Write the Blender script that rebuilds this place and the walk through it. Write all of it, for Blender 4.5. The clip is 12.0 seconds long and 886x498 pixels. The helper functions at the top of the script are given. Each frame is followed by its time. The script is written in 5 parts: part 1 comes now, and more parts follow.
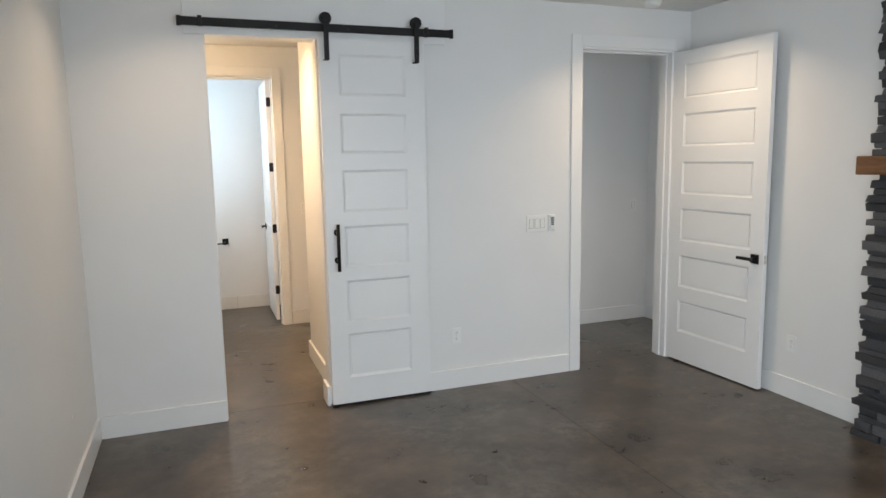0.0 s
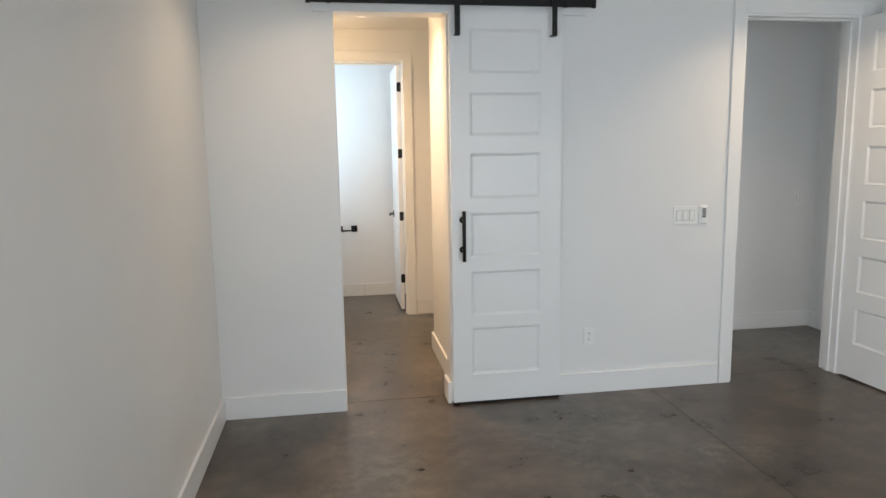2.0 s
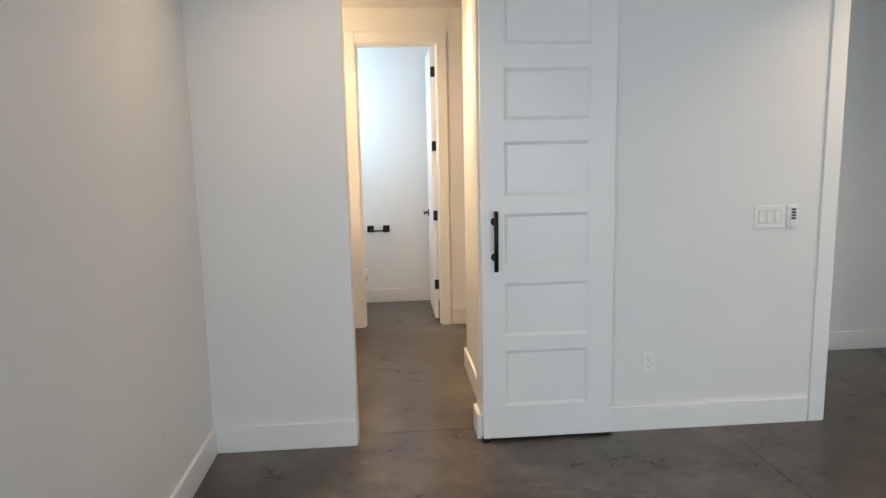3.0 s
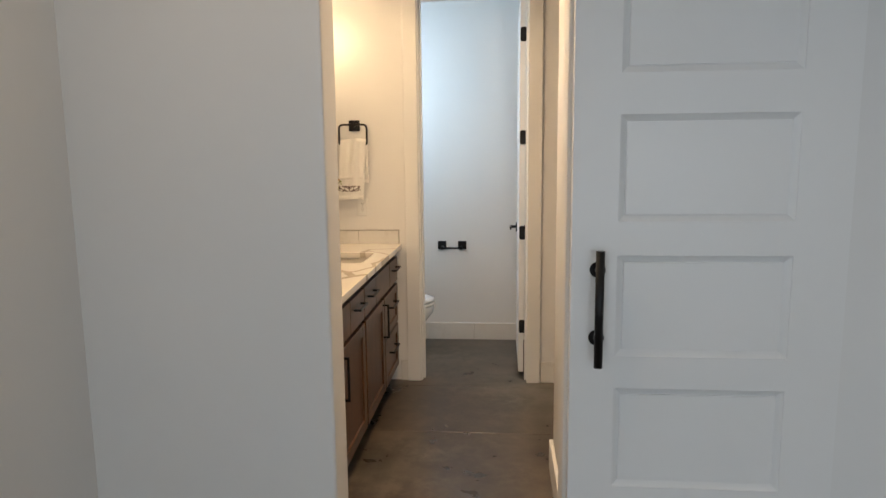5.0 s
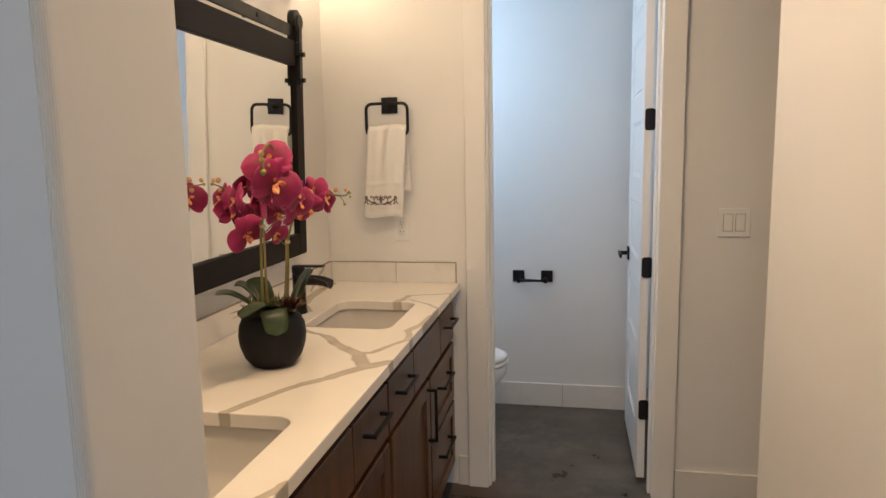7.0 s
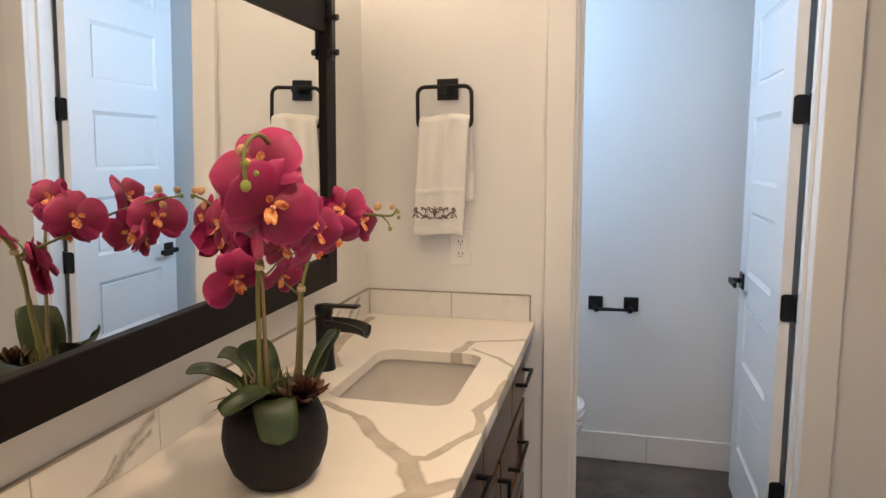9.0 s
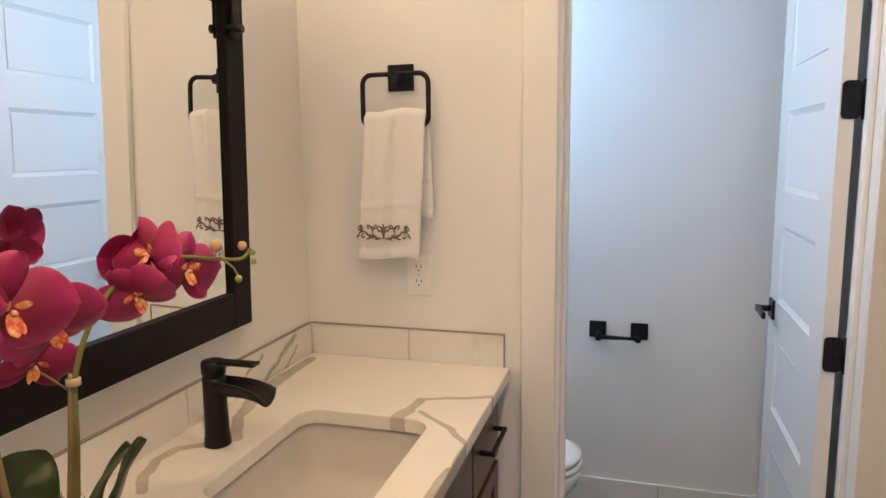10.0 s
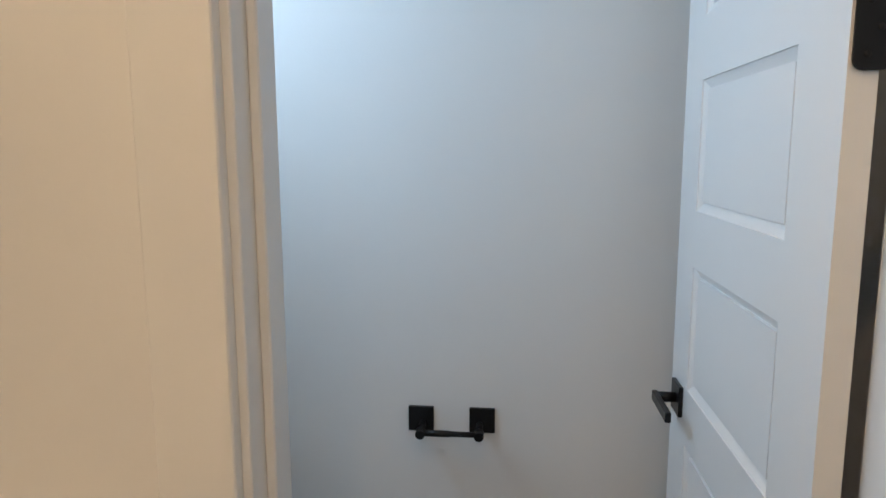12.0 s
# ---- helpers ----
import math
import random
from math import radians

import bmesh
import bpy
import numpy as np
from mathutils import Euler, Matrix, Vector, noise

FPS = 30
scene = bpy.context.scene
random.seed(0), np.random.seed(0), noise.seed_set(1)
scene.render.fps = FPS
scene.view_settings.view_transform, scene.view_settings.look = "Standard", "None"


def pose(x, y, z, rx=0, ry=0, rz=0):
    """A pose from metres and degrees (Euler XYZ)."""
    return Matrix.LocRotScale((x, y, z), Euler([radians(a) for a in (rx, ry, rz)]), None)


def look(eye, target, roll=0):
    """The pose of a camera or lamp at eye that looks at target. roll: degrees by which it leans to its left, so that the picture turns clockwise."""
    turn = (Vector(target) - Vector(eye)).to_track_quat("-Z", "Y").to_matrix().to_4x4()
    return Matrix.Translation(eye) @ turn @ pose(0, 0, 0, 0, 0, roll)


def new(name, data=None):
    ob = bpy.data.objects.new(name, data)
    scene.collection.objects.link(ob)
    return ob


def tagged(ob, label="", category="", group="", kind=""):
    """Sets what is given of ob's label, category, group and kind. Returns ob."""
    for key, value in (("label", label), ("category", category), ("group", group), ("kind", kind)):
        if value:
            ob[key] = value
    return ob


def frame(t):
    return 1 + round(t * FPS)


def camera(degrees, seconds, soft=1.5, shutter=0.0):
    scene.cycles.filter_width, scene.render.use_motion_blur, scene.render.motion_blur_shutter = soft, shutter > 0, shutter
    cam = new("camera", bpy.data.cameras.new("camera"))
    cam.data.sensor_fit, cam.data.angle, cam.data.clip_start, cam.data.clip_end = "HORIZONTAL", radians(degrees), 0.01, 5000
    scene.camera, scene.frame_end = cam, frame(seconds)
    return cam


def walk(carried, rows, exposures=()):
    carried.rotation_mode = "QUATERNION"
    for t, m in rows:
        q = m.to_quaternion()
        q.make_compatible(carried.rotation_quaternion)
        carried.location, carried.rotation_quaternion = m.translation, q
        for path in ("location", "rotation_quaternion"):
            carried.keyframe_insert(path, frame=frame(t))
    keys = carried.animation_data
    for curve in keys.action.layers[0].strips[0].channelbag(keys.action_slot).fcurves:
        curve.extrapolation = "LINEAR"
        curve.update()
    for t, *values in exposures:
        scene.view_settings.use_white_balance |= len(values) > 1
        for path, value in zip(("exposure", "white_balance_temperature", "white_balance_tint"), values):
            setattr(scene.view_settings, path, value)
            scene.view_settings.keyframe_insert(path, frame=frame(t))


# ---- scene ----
cam = camera(67.7, 12.0)
PATH = [
    (0, (0.042, -0.302, 1.673), (0.731, 1.555, 1.4), -1.0),
    (0.5, (0.075, -0.361, 1.665), (0.637, 1.539, 1.391), -0.9),
    (1, (0.093, -0.363, 1.657), (0.567, 1.56, 1.379), -1.0),
    (1.5, (0.111, -0.268, 1.63), (0.508, 1.672, 1.35), -0.8),
    (2, (0.125, 0.0, 1.611), (0.439, 1.954, 1.323), -0.9),
    (2.5, (0.159, 0.29, 1.586), (0.406, 2.254, 1.3), -0.9),
    (2.7, (0.24, 0.428, 1.577), (0.451, 2.395, 1.284), -1.0),
    (4.3, (0.575, 1.652, 1.529), (0.516, 3.63, 1.242), -0.9),
    (4.5, (0.616, 1.815, 1.534), (0.519, 3.793, 1.25), -0.7),
    (5, (0.642, 2.238, 1.508), (0.462, 4.21, 1.223), -0.6),
    (5.5, (0.616, 2.646, 1.511), (0.381, 4.612, 1.228), -0.6),
    (6, (0.618, 3.07, 1.486), (0.331, 5.029, 1.203), -0.7),
    (6.5, (0.534, 3.406, 1.47), (0.194, 5.356, 1.186), -0.7),
    (6.7, (0.494, 3.535, 1.476), (0.136, 5.481, 1.195), -0.9),
    (8.3, (0.336, 4.201, 1.461), (-0.118, 6.129, 1.181), -0.5),
    (8.5, (0.286, 4.24, 1.467), (-0.176, 6.165, 1.184), -0.4),
    (9, (0.221, 4.342, 1.481), (-0.273, 6.26, 1.199), -0.5),
    (9.5, (0.234, 4.552, 1.481), (-0.284, 6.463, 1.195), -0.7),
    (10, (0.291, 4.813, 1.497), (-0.267, 6.712, 1.209), -0.7),
    (10.5, (0.258, 5.114, 1.481), (-0.302, 7.013, 1.197), -0.8),
    (11, (0.258, 5.38, 1.494), (-0.225, 7.3, 1.212), -0.8),
    (11.5, (0.343, 5.643, 1.484), (0.023, 7.596, 1.191), -0.8),
    (12, (0.39, 5.842, 1.48), (0.182, 7.81, 1.188), -0.2),
]
EXPOSURES = [(0.0, 0.37, 6600, 11), (2.5, 0.34, 6600, 11), (4.5, -0.10, 6600, 11), (5.5, -0.30, 6600, 12), (6.5, -0.42, 6300, 13), (8.5, -0.26, 5600, 11), (9.5, -0.26, 5800, 14), (10.5, -0.36, 6050, 14), (11.0, -0.45, 6200, 14), (12.0, -0.66, 6100, 11)]
walk(cam, [(t, look(eye, target, roll)) for t, eye, target, roll in PATH], EXPOSURES)

# ---- light, sky, exposure ----
world = bpy.data.worlds.new("sky")
scene.world = world
world.use_nodes = True
wn = world.node_tree
sky = wn.nodes.new("ShaderNodeTexSky")
sky.sky_type, sky.sun_disc = "NISHITA", False
sky.sun_elevation, sky.sun_rotation = radians(40), radians(60)
wn.links.new(sky.outputs[0], wn.nodes["Background"].inputs[0])
wn.nodes["Background"].inputs[1].default_value = 0.12


def area_lamp(name, eye, target, width, height, watts, colour):
    data = bpy.data.lights.new(name, "AREA")
    data.shape, data.size, data.size_y = "RECTANGLE", width, height
    data.energy, data.color = watts, colour
    ob = new(name, data)
    ob.matrix_world = look(eye, target)
    return tagged(ob, "daylight coming in through the window opening", "daylight", kind="structure")


def bulb_lamp(name, eye, watts, colour, radius=0.03):
    data = bpy.data.lights.new(name, "POINT")
    data.energy, data.color, data.shadow_soft_size = watts, colour, radius
    ob = new(name, data)
    ob.location = eye
    return tagged(ob, "warm light of a small bulb", "light", kind="structure")


DAY = (0.78, 0.895, 1.0)
WARM = (1.0, 0.66, 0.37)
area_lamp("daylight_bedroom", (-0.70, -0.55, 1.25), (3, 0.6, 0.9), 2.6, 1.5, 80, DAY)
area_lamp("daylight_south", (2.45, -4.32, 1.25), (2.6, 0, 0.9), 1.9, 1.5, 70, DAY)
# third lamp below: added behind an unseen window to lift the dark hall
area_lamp("daylight_far_room", (5.55, 4.66, 1.5), (4.4, 4.8, 1.2), 1.0, 1.4, 9, (0.9, 0.95, 1.0))
area_lamp("daylight_toilet_room", (-0.665, 6.94, 2.05), (1.6, 7.10, 1.45), 0.46, 0.56, 16.5, (0.62, 0.82, 1.0))

# ---- materials ----
def mat(name, base=(0.8, 0.8, 0.8), rough=0.5, metal=0.0, spec=0.5):
    m = bpy.data.materials.new(name)
    m.use_nodes = True
    p = m.node_tree.nodes["Principled BSDF"]
    p.inputs["Base Color"].default_value = (*base, 1)
    p.inputs["Roughness"].default_value = rough
    p.inputs["Metallic"].default_value = metal
    p.inputs["Specular IOR Level"].default_value = spec
    return m


def node(m, kind, **inputs):
    n = m.node_tree.nodes.new(kind)
    for key, value in inputs.items():
        n.inputs[key.replace("_", " ")].default_value = value
    return n


def wire(m, a, b):
    m.node_tree.links.new(a, b)


def coords(m, scale=(1, 1, 1)):
    t = node(m, "ShaderNodeTexCoord")
    k = node(m, "ShaderNodeMapping")
    k.inputs["Scale"].default_value = scale
    wire(m, t.outputs["Object"], k.inputs[0])
    return k.outputs[0]


def noise_of(m, at, scale, detail=4.0, rough=0.55, distortion=0.0):
    n = node(m, "ShaderNodeTexNoise", Scale=scale, Detail=detail, Roughness=rough, Distortion=distortion)
    wire(m, at, n.inputs["Vector"])
    return n.outputs["Fac"]


def ramp(m, fac, *stops):
    r = node(m, "ShaderNodeValToRGB")
    while len(r.color_ramp.elements) < len(stops):
        r.color_ramp.elements.new(0.5)
    for e, (pos, col) in zip(r.color_ramp.elements, stops):
        e.position, e.color = pos, (*col, 1)
    wire(m, fac, r.inputs[0])
    return r.outputs[0]


def mix(m, fac, a, b, kind="MIX"):
    x = node(m, "ShaderNodeMix")
    x.data_type, x.blend_type = "RGBA", kind
    for value, slot in ((fac, 0), (a, 6), (b, 7)):
        if isinstance(value, (int, float)):
            x.inputs[slot].default_value = value
        elif isinstance(value, tuple):
            x.inputs[slot].default_value = (*value, 1)
        else:
            wire(m, value, x.inputs[slot])
    return x.outputs[2]


def principled(m):
    return m.node_tree.nodes["Principled BSDF"]


def bump(m, height, strength, distance):
    b = node(m, "ShaderNodeBump", Strength=strength, Distance=distance)
    wire(m, height, b.inputs["Height"])
    wire(m, b.outputs[0], principled(m).inputs["Normal"])


def map_range(m, value, a, b, c, d):
    r = node(m, "ShaderNodeMapRange", From_Min=a, From_Max=b, To_Min=c, To_Max=d)
    wire(m, value, r.inputs[0])
    return r.outputs[0]


def product(m, a, b):
    n = node(m, "ShaderNodeMath")
    n.operation = "MULTIPLY"
    wire(m, a, n.inputs[0])
    wire(m, b, n.inputs[1])
    return n.outputs[0]


def painted(name, base, rough, grain, strength, mottling=0.03):
    """Paint with a fine stipple and a faint large-scale unevenness."""
    m = mat(name, base, rough)
    at = coords(m)
    big = noise_of(m, at, 1.7, 3)
    dark = tuple(c * (1 - mottling) for c in base)
    wire(m, ramp(m, big, (0.3, dark), (0.7, base)), principled(m).inputs["Base Color"])
    fine = noise_of(m, at, grain, 3, 0.6)
    bump(m, fine, strength, 0.002)
    wire(m, map_range(m, noise_of(m, at, 3, 2), 0.2, 0.8, rough - 0.03, rough + 0.03), principled(m).inputs["Roughness"])
    return m


wall_paint = painted("wall_paint", (0.77, 0.765, 0.75), 0.45, 140, 0.10)
ceiling_paint = painted("ceiling_paint", (0.78, 0.77, 0.75), 0.7, 90, 0.4)
trim_paint = painted("trim_paint", (0.80, 0.80, 0.79), 0.30, 60, 0.06)
door_paint = painted("door_paint", (0.80, 0.80, 0.79), 0.34, 160, 0.05)
plate_plastic = mat("plate_plastic", (0.80, 0.80, 0.78), 0.28)
slot_dark = mat("slot_dark", (0.01, 0.01, 0.01), 0.5)
grout = mat("grout", (0.30, 0.27, 0.23), 0.8)
steel = mat("steel", (0.55, 0.54, 0.52), 0.3, 1.0)
porcelain = mat("porcelain", (0.80, 0.80, 0.79), 0.08)
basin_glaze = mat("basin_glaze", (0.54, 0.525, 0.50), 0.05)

black_metal = mat("black_metal", (0.007, 0.0065, 0.0065), 0.38, 0.0, 0.3)
at = coords(black_metal)
bump(black_metal, noise_of(black_metal, at, 400, 2), 0.08, 0.0005)
wire(black_metal, map_range(black_metal, noise_of(black_metal, at, 18), 0.3, 0.7, 0.30, 0.46), principled(black_metal).inputs["Roughness"])
bronze = mat("bronze", (0.10, 0.075, 0.055), 0.28, 0.85)

concrete = mat("stained_concrete", (0.1, 0.09, 0.08), 0.30)
at = coords(concrete)
c1 = noise_of(concrete, at, 0.9, 2, 0.5)
c2 = noise_of(concrete, at, 3.1, 5, 0.62)
c3 = noise_of(concrete, at, 13, 7, 0.72)
c5 = noise_of(concrete, coords(concrete, (1.0, 1.6, 1.0)), 1.6, 3, 0.5)
tone = ramp(concrete, c1, (0.38, (0.072, 0.055, 0.041)), (0.5, (0.090, 0.073, 0.057)), (0.62, (0.104, 0.094, 0.079)))
cloud = ramp(concrete, c2, (0.36, (0.60, 0.57, 0.54)), (0.50, (1, 1, 1)), (0.64, (1.50, 1.52, 1.54)))
# trowel crackle: fine broken ridges that show only in patches
ridge = map_range(concrete, c3, 0.42, 0.58, 1.0, 0.0)
worked = product(concrete, ridge, map_range(concrete, c5, 0.42, 0.56, 0.10, 0.60))
stain = mix(concrete, 1.0, tone, cloud, "MULTIPLY")
wire(concrete, mix(concrete, worked, stain, (0.036, 0.031, 0.027)), principled(concrete).inputs["Base Color"])
wire(concrete, map_range(concrete, c2, 0.25, 0.75, 0.24, 0.38), principled(concrete).inputs["Roughness"])
bump(concrete, c2, 0.05, 0.004)
groove_dark = mat("groove_dark", (0.045, 0.039, 0.033), 0.8)

wood = mat("walnut_stain", (0.08, 0.04, 0.02), 0.32)
at = coords(wood, (9, 9, 1.2))
w1 = noise_of(wood, at, 3.0, 8, 0.62, 0.8)
w2 = noise_of(wood, coords(wood, (90, 90, 3)), 2.0, 3, 0.6)
wt = ramp(wood, w1, (0.28, (0.058, 0.025, 0.010)), (0.5, (0.098, 0.044, 0.017)), (0.72, (0.150, 0.070, 0.027)))
wire(wood, mix(wood, 0.35, wt, ramp(wood, w2, (0.3, (0.6, 0.6, 0.6)), (0.7, (1.15, 1.15, 1.15))), "MULTIPLY"), principled(wood).inputs["Base Color"])
bump(wood, w2, 0.08, 0.001)

# mirror frame wood; on the vanity body its darkness stands for gap shade
espresso_and_gap_shade = mat("espresso_wood_and_gap_shade", (0.014, 0.010, 0.009), 0.5, 0.0, 0.15)
at = coords(espresso_and_gap_shade, (60, 3, 60))
e1 = noise_of(espresso_and_gap_shade, at, 4, 6)
wire(espresso_and_gap_shade, ramp(espresso_and_gap_shade, e1, (0.3, (0.006, 0.0045, 0.004)), (0.7, (0.010, 0.0075, 0.0065))), principled(espresso_and_gap_shade).inputs["Base Color"])
bump(espresso_and_gap_shade, e1, 0.15, 0.001)

mantel_wood = mat("mantel_wood", (0.2, 0.09, 0.03), 0.45)
at = coords(mantel_wood, (12, 1.5, 12))
e1 = noise_of(mantel_wood, at, 3, 7, 0.6, 0.6)
wire(mantel_wood, ramp(mantel_wood, e1, (0.3, (0.09, 0.035, 0.012)), (0.7, (0.24, 0.11, 0.04))), principled(mantel_wood).inputs["Base Color"])

ledge = mat("ledger_stone", (0.06, 0.06, 0.065), 0.75)
at = coords(ledge)
info = node(ledge, "ShaderNodeObjectInfo")
s1 = noise_of(ledge, at, 14, 6, 0.65)
st = ramp(ledge, info.outputs["Random"], (0.0, (0.028, 0.028, 0.031)), (0.6, (0.060, 0.060, 0.066)), (1.0, (0.125, 0.122, 0.125)))
wire(ledge, mix(ledge, 1.0, st, ramp(ledge, s1, (0.3, (0.55, 0.55, 0.55)), (0.7, (1.3, 1.3, 1.3))), "MULTIPLY"), principled(ledge).inputs["Base Color"])
bump(ledge, s1, 0.8, 0.01)

mirror_glass = mat("mirror_glass", (0.93, 0.94, 0.93), 0.0, 1.0)
clear_glass = mat("clear_glass", (1, 1, 1), 0.02)
principled(clear_glass).inputs["Transmission Weight"].default_value = 1.0
principled(clear_glass).inputs["IOR"].default_value = 1.45
bulb_glow = mat("bulb_glow", (1, 0.8, 0.5), 0.5)
principled(bulb_glow).inputs["Emission Color"].default_value = (1.0, 0.74, 0.44, 1)
principled(bulb_glow).inputs["Emission Strength"].default_value = 40
can_glow = mat("can_glow", (1, 0.9, 0.75), 0.5)
principled(can_glow).inputs["Emission Color"].default_value = (1.0, 0.80, 0.55, 1)
principled(can_glow).inputs["Emission Strength"].default_value = 6

# pale tile with faint clouding
plain_tile = mat("white_tile", (0.72, 0.70, 0.66), 0.16)
pt = coords(plain_tile)
wire(plain_tile, ramp(plain_tile, noise_of(plain_tile, pt, 7, 5, 0.6), (0.30, (0.64, 0.62, 0.58)), (0.45, (0.73, 0.715, 0.68)), (0.8, (0.75, 0.735, 0.70))), principled(plain_tile).inputs["Base Color"])
# quartz worktop: broad flat veins along given lines, with uneven edges
quartz = mat("quartz", (0.76, 0.73, 0.67), 0.14)
VEINS = [
    ((-0.193, 5.169), (-0.137, 5.233), 12),
    ((-0.137, 5.233), (-0.082, 5.321), 16),
    ((-0.082, 5.321), (-0.035, 5.366), 18),
    ((-0.035, 5.366), (0.003, 5.411), 11),
    ((-0.394, 5.664), (-0.291, 5.597), 9),
    ((-0.291, 5.597), (-0.193, 5.482), 14),
    ((-0.193, 5.482), (-0.132, 5.428), 17),
    ((-0.132, 5.428), (-0.086, 5.334), 18),
    ((-0.137, 5.443), (-0.1, 5.451), 9),
    ((-0.1, 5.451), (-0.066, 5.519), 9),
    ((-0.066, 5.519), (-0.029, 5.592), 8),
    ((-0.029, 5.592), (-0.054, 5.691), 9),
    ((-0.054, 5.691), (-0.027, 5.779), 12),
    ((-0.027, 5.779), (-0.019, 5.898), 12),
    ((-0.019, 5.898), (-0.013, 6.003), 8),
    ((-0.02, 6.269), (-0.182, 6.216), 7),
    ((-0.182, 6.216), (-0.183, 6.139), 10),
    ((-0.183, 6.139), (-0.206, 6.045), 14),
    ((-0.155, 6.144), (-0.072, 6.073), 6),
    ((-0.072, 6.073), (-0.006, 5.989), 6),
    ((-0.577, 6.43), (-0.574, 6.307), 14),
    ((-0.574, 6.307), (-0.556, 6.089), 16),
    ((-0.556, 6.089), (-0.535, 6.009), 13),
    ((-0.535, 6.009), (-0.476, 5.912), 12),
    ((-0.476, 5.912), (-0.524, 5.871), 11),
    ((-0.524, 5.871), (-0.56, 5.846), 11),
    ((-0.56, 5.846), (-0.57, 5.791), 10),
    ((-0.57, 5.791), (-0.545, 5.731), 10),
    ((-0.545, 5.731), (-0.513, 5.687), 9),
    ((-0.048, 4.625), (-0.019, 4.69), 9),
    ((-0.019, 4.69), (0.024, 4.743), 10),
    ((0.024, 4.743), (0.033, 4.859), 9),
    ((-0.4, 4.76), (-0.193, 5.169), 11),
    ((-0.5, 4.47), (-0.048, 4.625), 9),
]
at = coords(quartz)
wob = node(quartz, "ShaderNodeTexNoise", Scale=9.0, Detail=3.0, Roughness=0.5)
wire(quartz, at, wob.inputs["Vector"])
cen = node(quartz, "ShaderNodeVectorMath")
cen.operation = "MULTIPLY_ADD"
wire(quartz, wob.outputs["Color"], cen.inputs[0])
cen.inputs[1].default_value, cen.inputs[2].default_value = (0.03, 0.03, 0), (-0.015, -0.015, 0)
moved = node(quartz, "ShaderNodeVectorMath")
moved.operation = "ADD"
wire(quartz, at, moved.inputs[0])
wire(quartz, cen.outputs[0], moved.inputs[1])
flat = node(quartz, "ShaderNodeVectorMath")
flat.operation = "MULTIPLY"
wire(quartz, moved.outputs[0], flat.inputs[0])
flat.inputs[1].default_value = (1, 1, 0)


def vmath(m, op, a, b):
    n = node(m, "ShaderNodeVectorMath")
    n.operation = op
    for slot, value in ((0, a), (1, b)):
        if isinstance(value, tuple):
            n.inputs[slot].default_value = value
        elif value is not None:
            wire(m, value, n.inputs[slot])
    return n


def smath(m, op, a, b=0.0, clamp=False):
    n = node(m, "ShaderNodeMath")
    n.operation, n.use_clamp = op, clamp
    for slot, value in ((0, a), (1, b)):
        if isinstance(value, (int, float)):
            n.inputs[slot].default_value = value
        else:
            wire(m, value, n.inputs[slot])
    return n.outputs[0]


nearest = None
for (ax, ay), (bx, by), wide in VEINS:
    ba = (bx - ax, by - ay, 0)
    length2 = ba[0] ** 2 + ba[1] ** 2
    pa = vmath(quartz, "SUBTRACT", flat.outputs[0], (ax, ay, 0)).outputs[0]
    along = smath(quartz, "MULTIPLY", vmath(quartz, "DOT_PRODUCT", pa, ba).outputs["Value"], 1 / length2, True)
    foot = vmath(quartz, "SCALE", ba, None)
    wire(quartz, along, foot.inputs["Scale"])
    gap = vmath(quartz, "LENGTH", vmath(quartz, "SUBTRACT", pa, foot.outputs[0]).outputs[0], None).outputs["Value"]
    gap = smath(quartz, "MULTIPLY", gap, 1000 / wide)
    nearest = gap if nearest is None else smath(quartz, "MINIMUM", nearest, gap)
inside = map_range(quartz, nearest, 0.85, 1.15, 1.0, 0.0)
rim = map_range(quartz, smath(quartz, "ABSOLUTE", smath(quartz, "SUBTRACT", nearest, 1.0)), 0.0, 0.35, 0.35, 0.0)
shade = noise_of(quartz, at, 16, 4)
vein_tone = ramp(quartz, shade, (0.3, (0.40, 0.36, 0.30)), (0.7, (0.52, 0.48, 0.41)))
qt = mix(quartz, inside, ramp(quartz, noise_of(quartz, at, 3, 3), (0.3, (0.74, 0.715, 0.66)), (0.7, (0.78, 0.755, 0.70))), vein_tone)
wire(quartz, mix(quartz, rim, qt, (0.26, 0.22, 0.17)), principled(quartz).inputs["Base Color"])

# marble-look tile: white, with slanting grey-brown veins of uneven edge
tile = mat("marble_tile", (0.72, 0.70, 0.66), 0.16)
TILE_VEINS = [
    ((5.150, 0.915), (5.232, 0.940), 9), ((5.232, 0.940), (5.285, 0.975), 13), ((5.285, 0.975), (5.345, 1.004), 10),
    ((5.256, 0.950), (5.335, 0.972), 6), ((5.19, 0.925), (5.25, 0.972), 4), ((5.000, 0.950), (5.075, 0.968), 7),
    ((4.90, 0.93), (5.000, 0.950), 8), ((4.62, 0.92), (4.74, 1.02), 9), ((6.238, 0.932), (6.318, 0.974), 8),
    ((6.318, 0.974), (6.395, 1.006), 9), ((6.330, 0.93), (6.40, 0.975), 5), ((6.180, 0.984), (6.222, 0.998), 6),
    ((6.10, 0.94), (6.180, 0.984), 5),
]
at = coords(tile)
wob = node(tile, "ShaderNodeTexNoise", Scale=16.0, Detail=4.0, Roughness=0.55)
wire(tile, at, wob.inputs["Vector"])
cen = vmath(tile, "SUBTRACT", wob.outputs["Color"], (0.5, 0.5, 0.5)).outputs[0]
cen = vmath(tile, "MULTIPLY", cen, (0, 0.03, 0.03)).outputs[0]
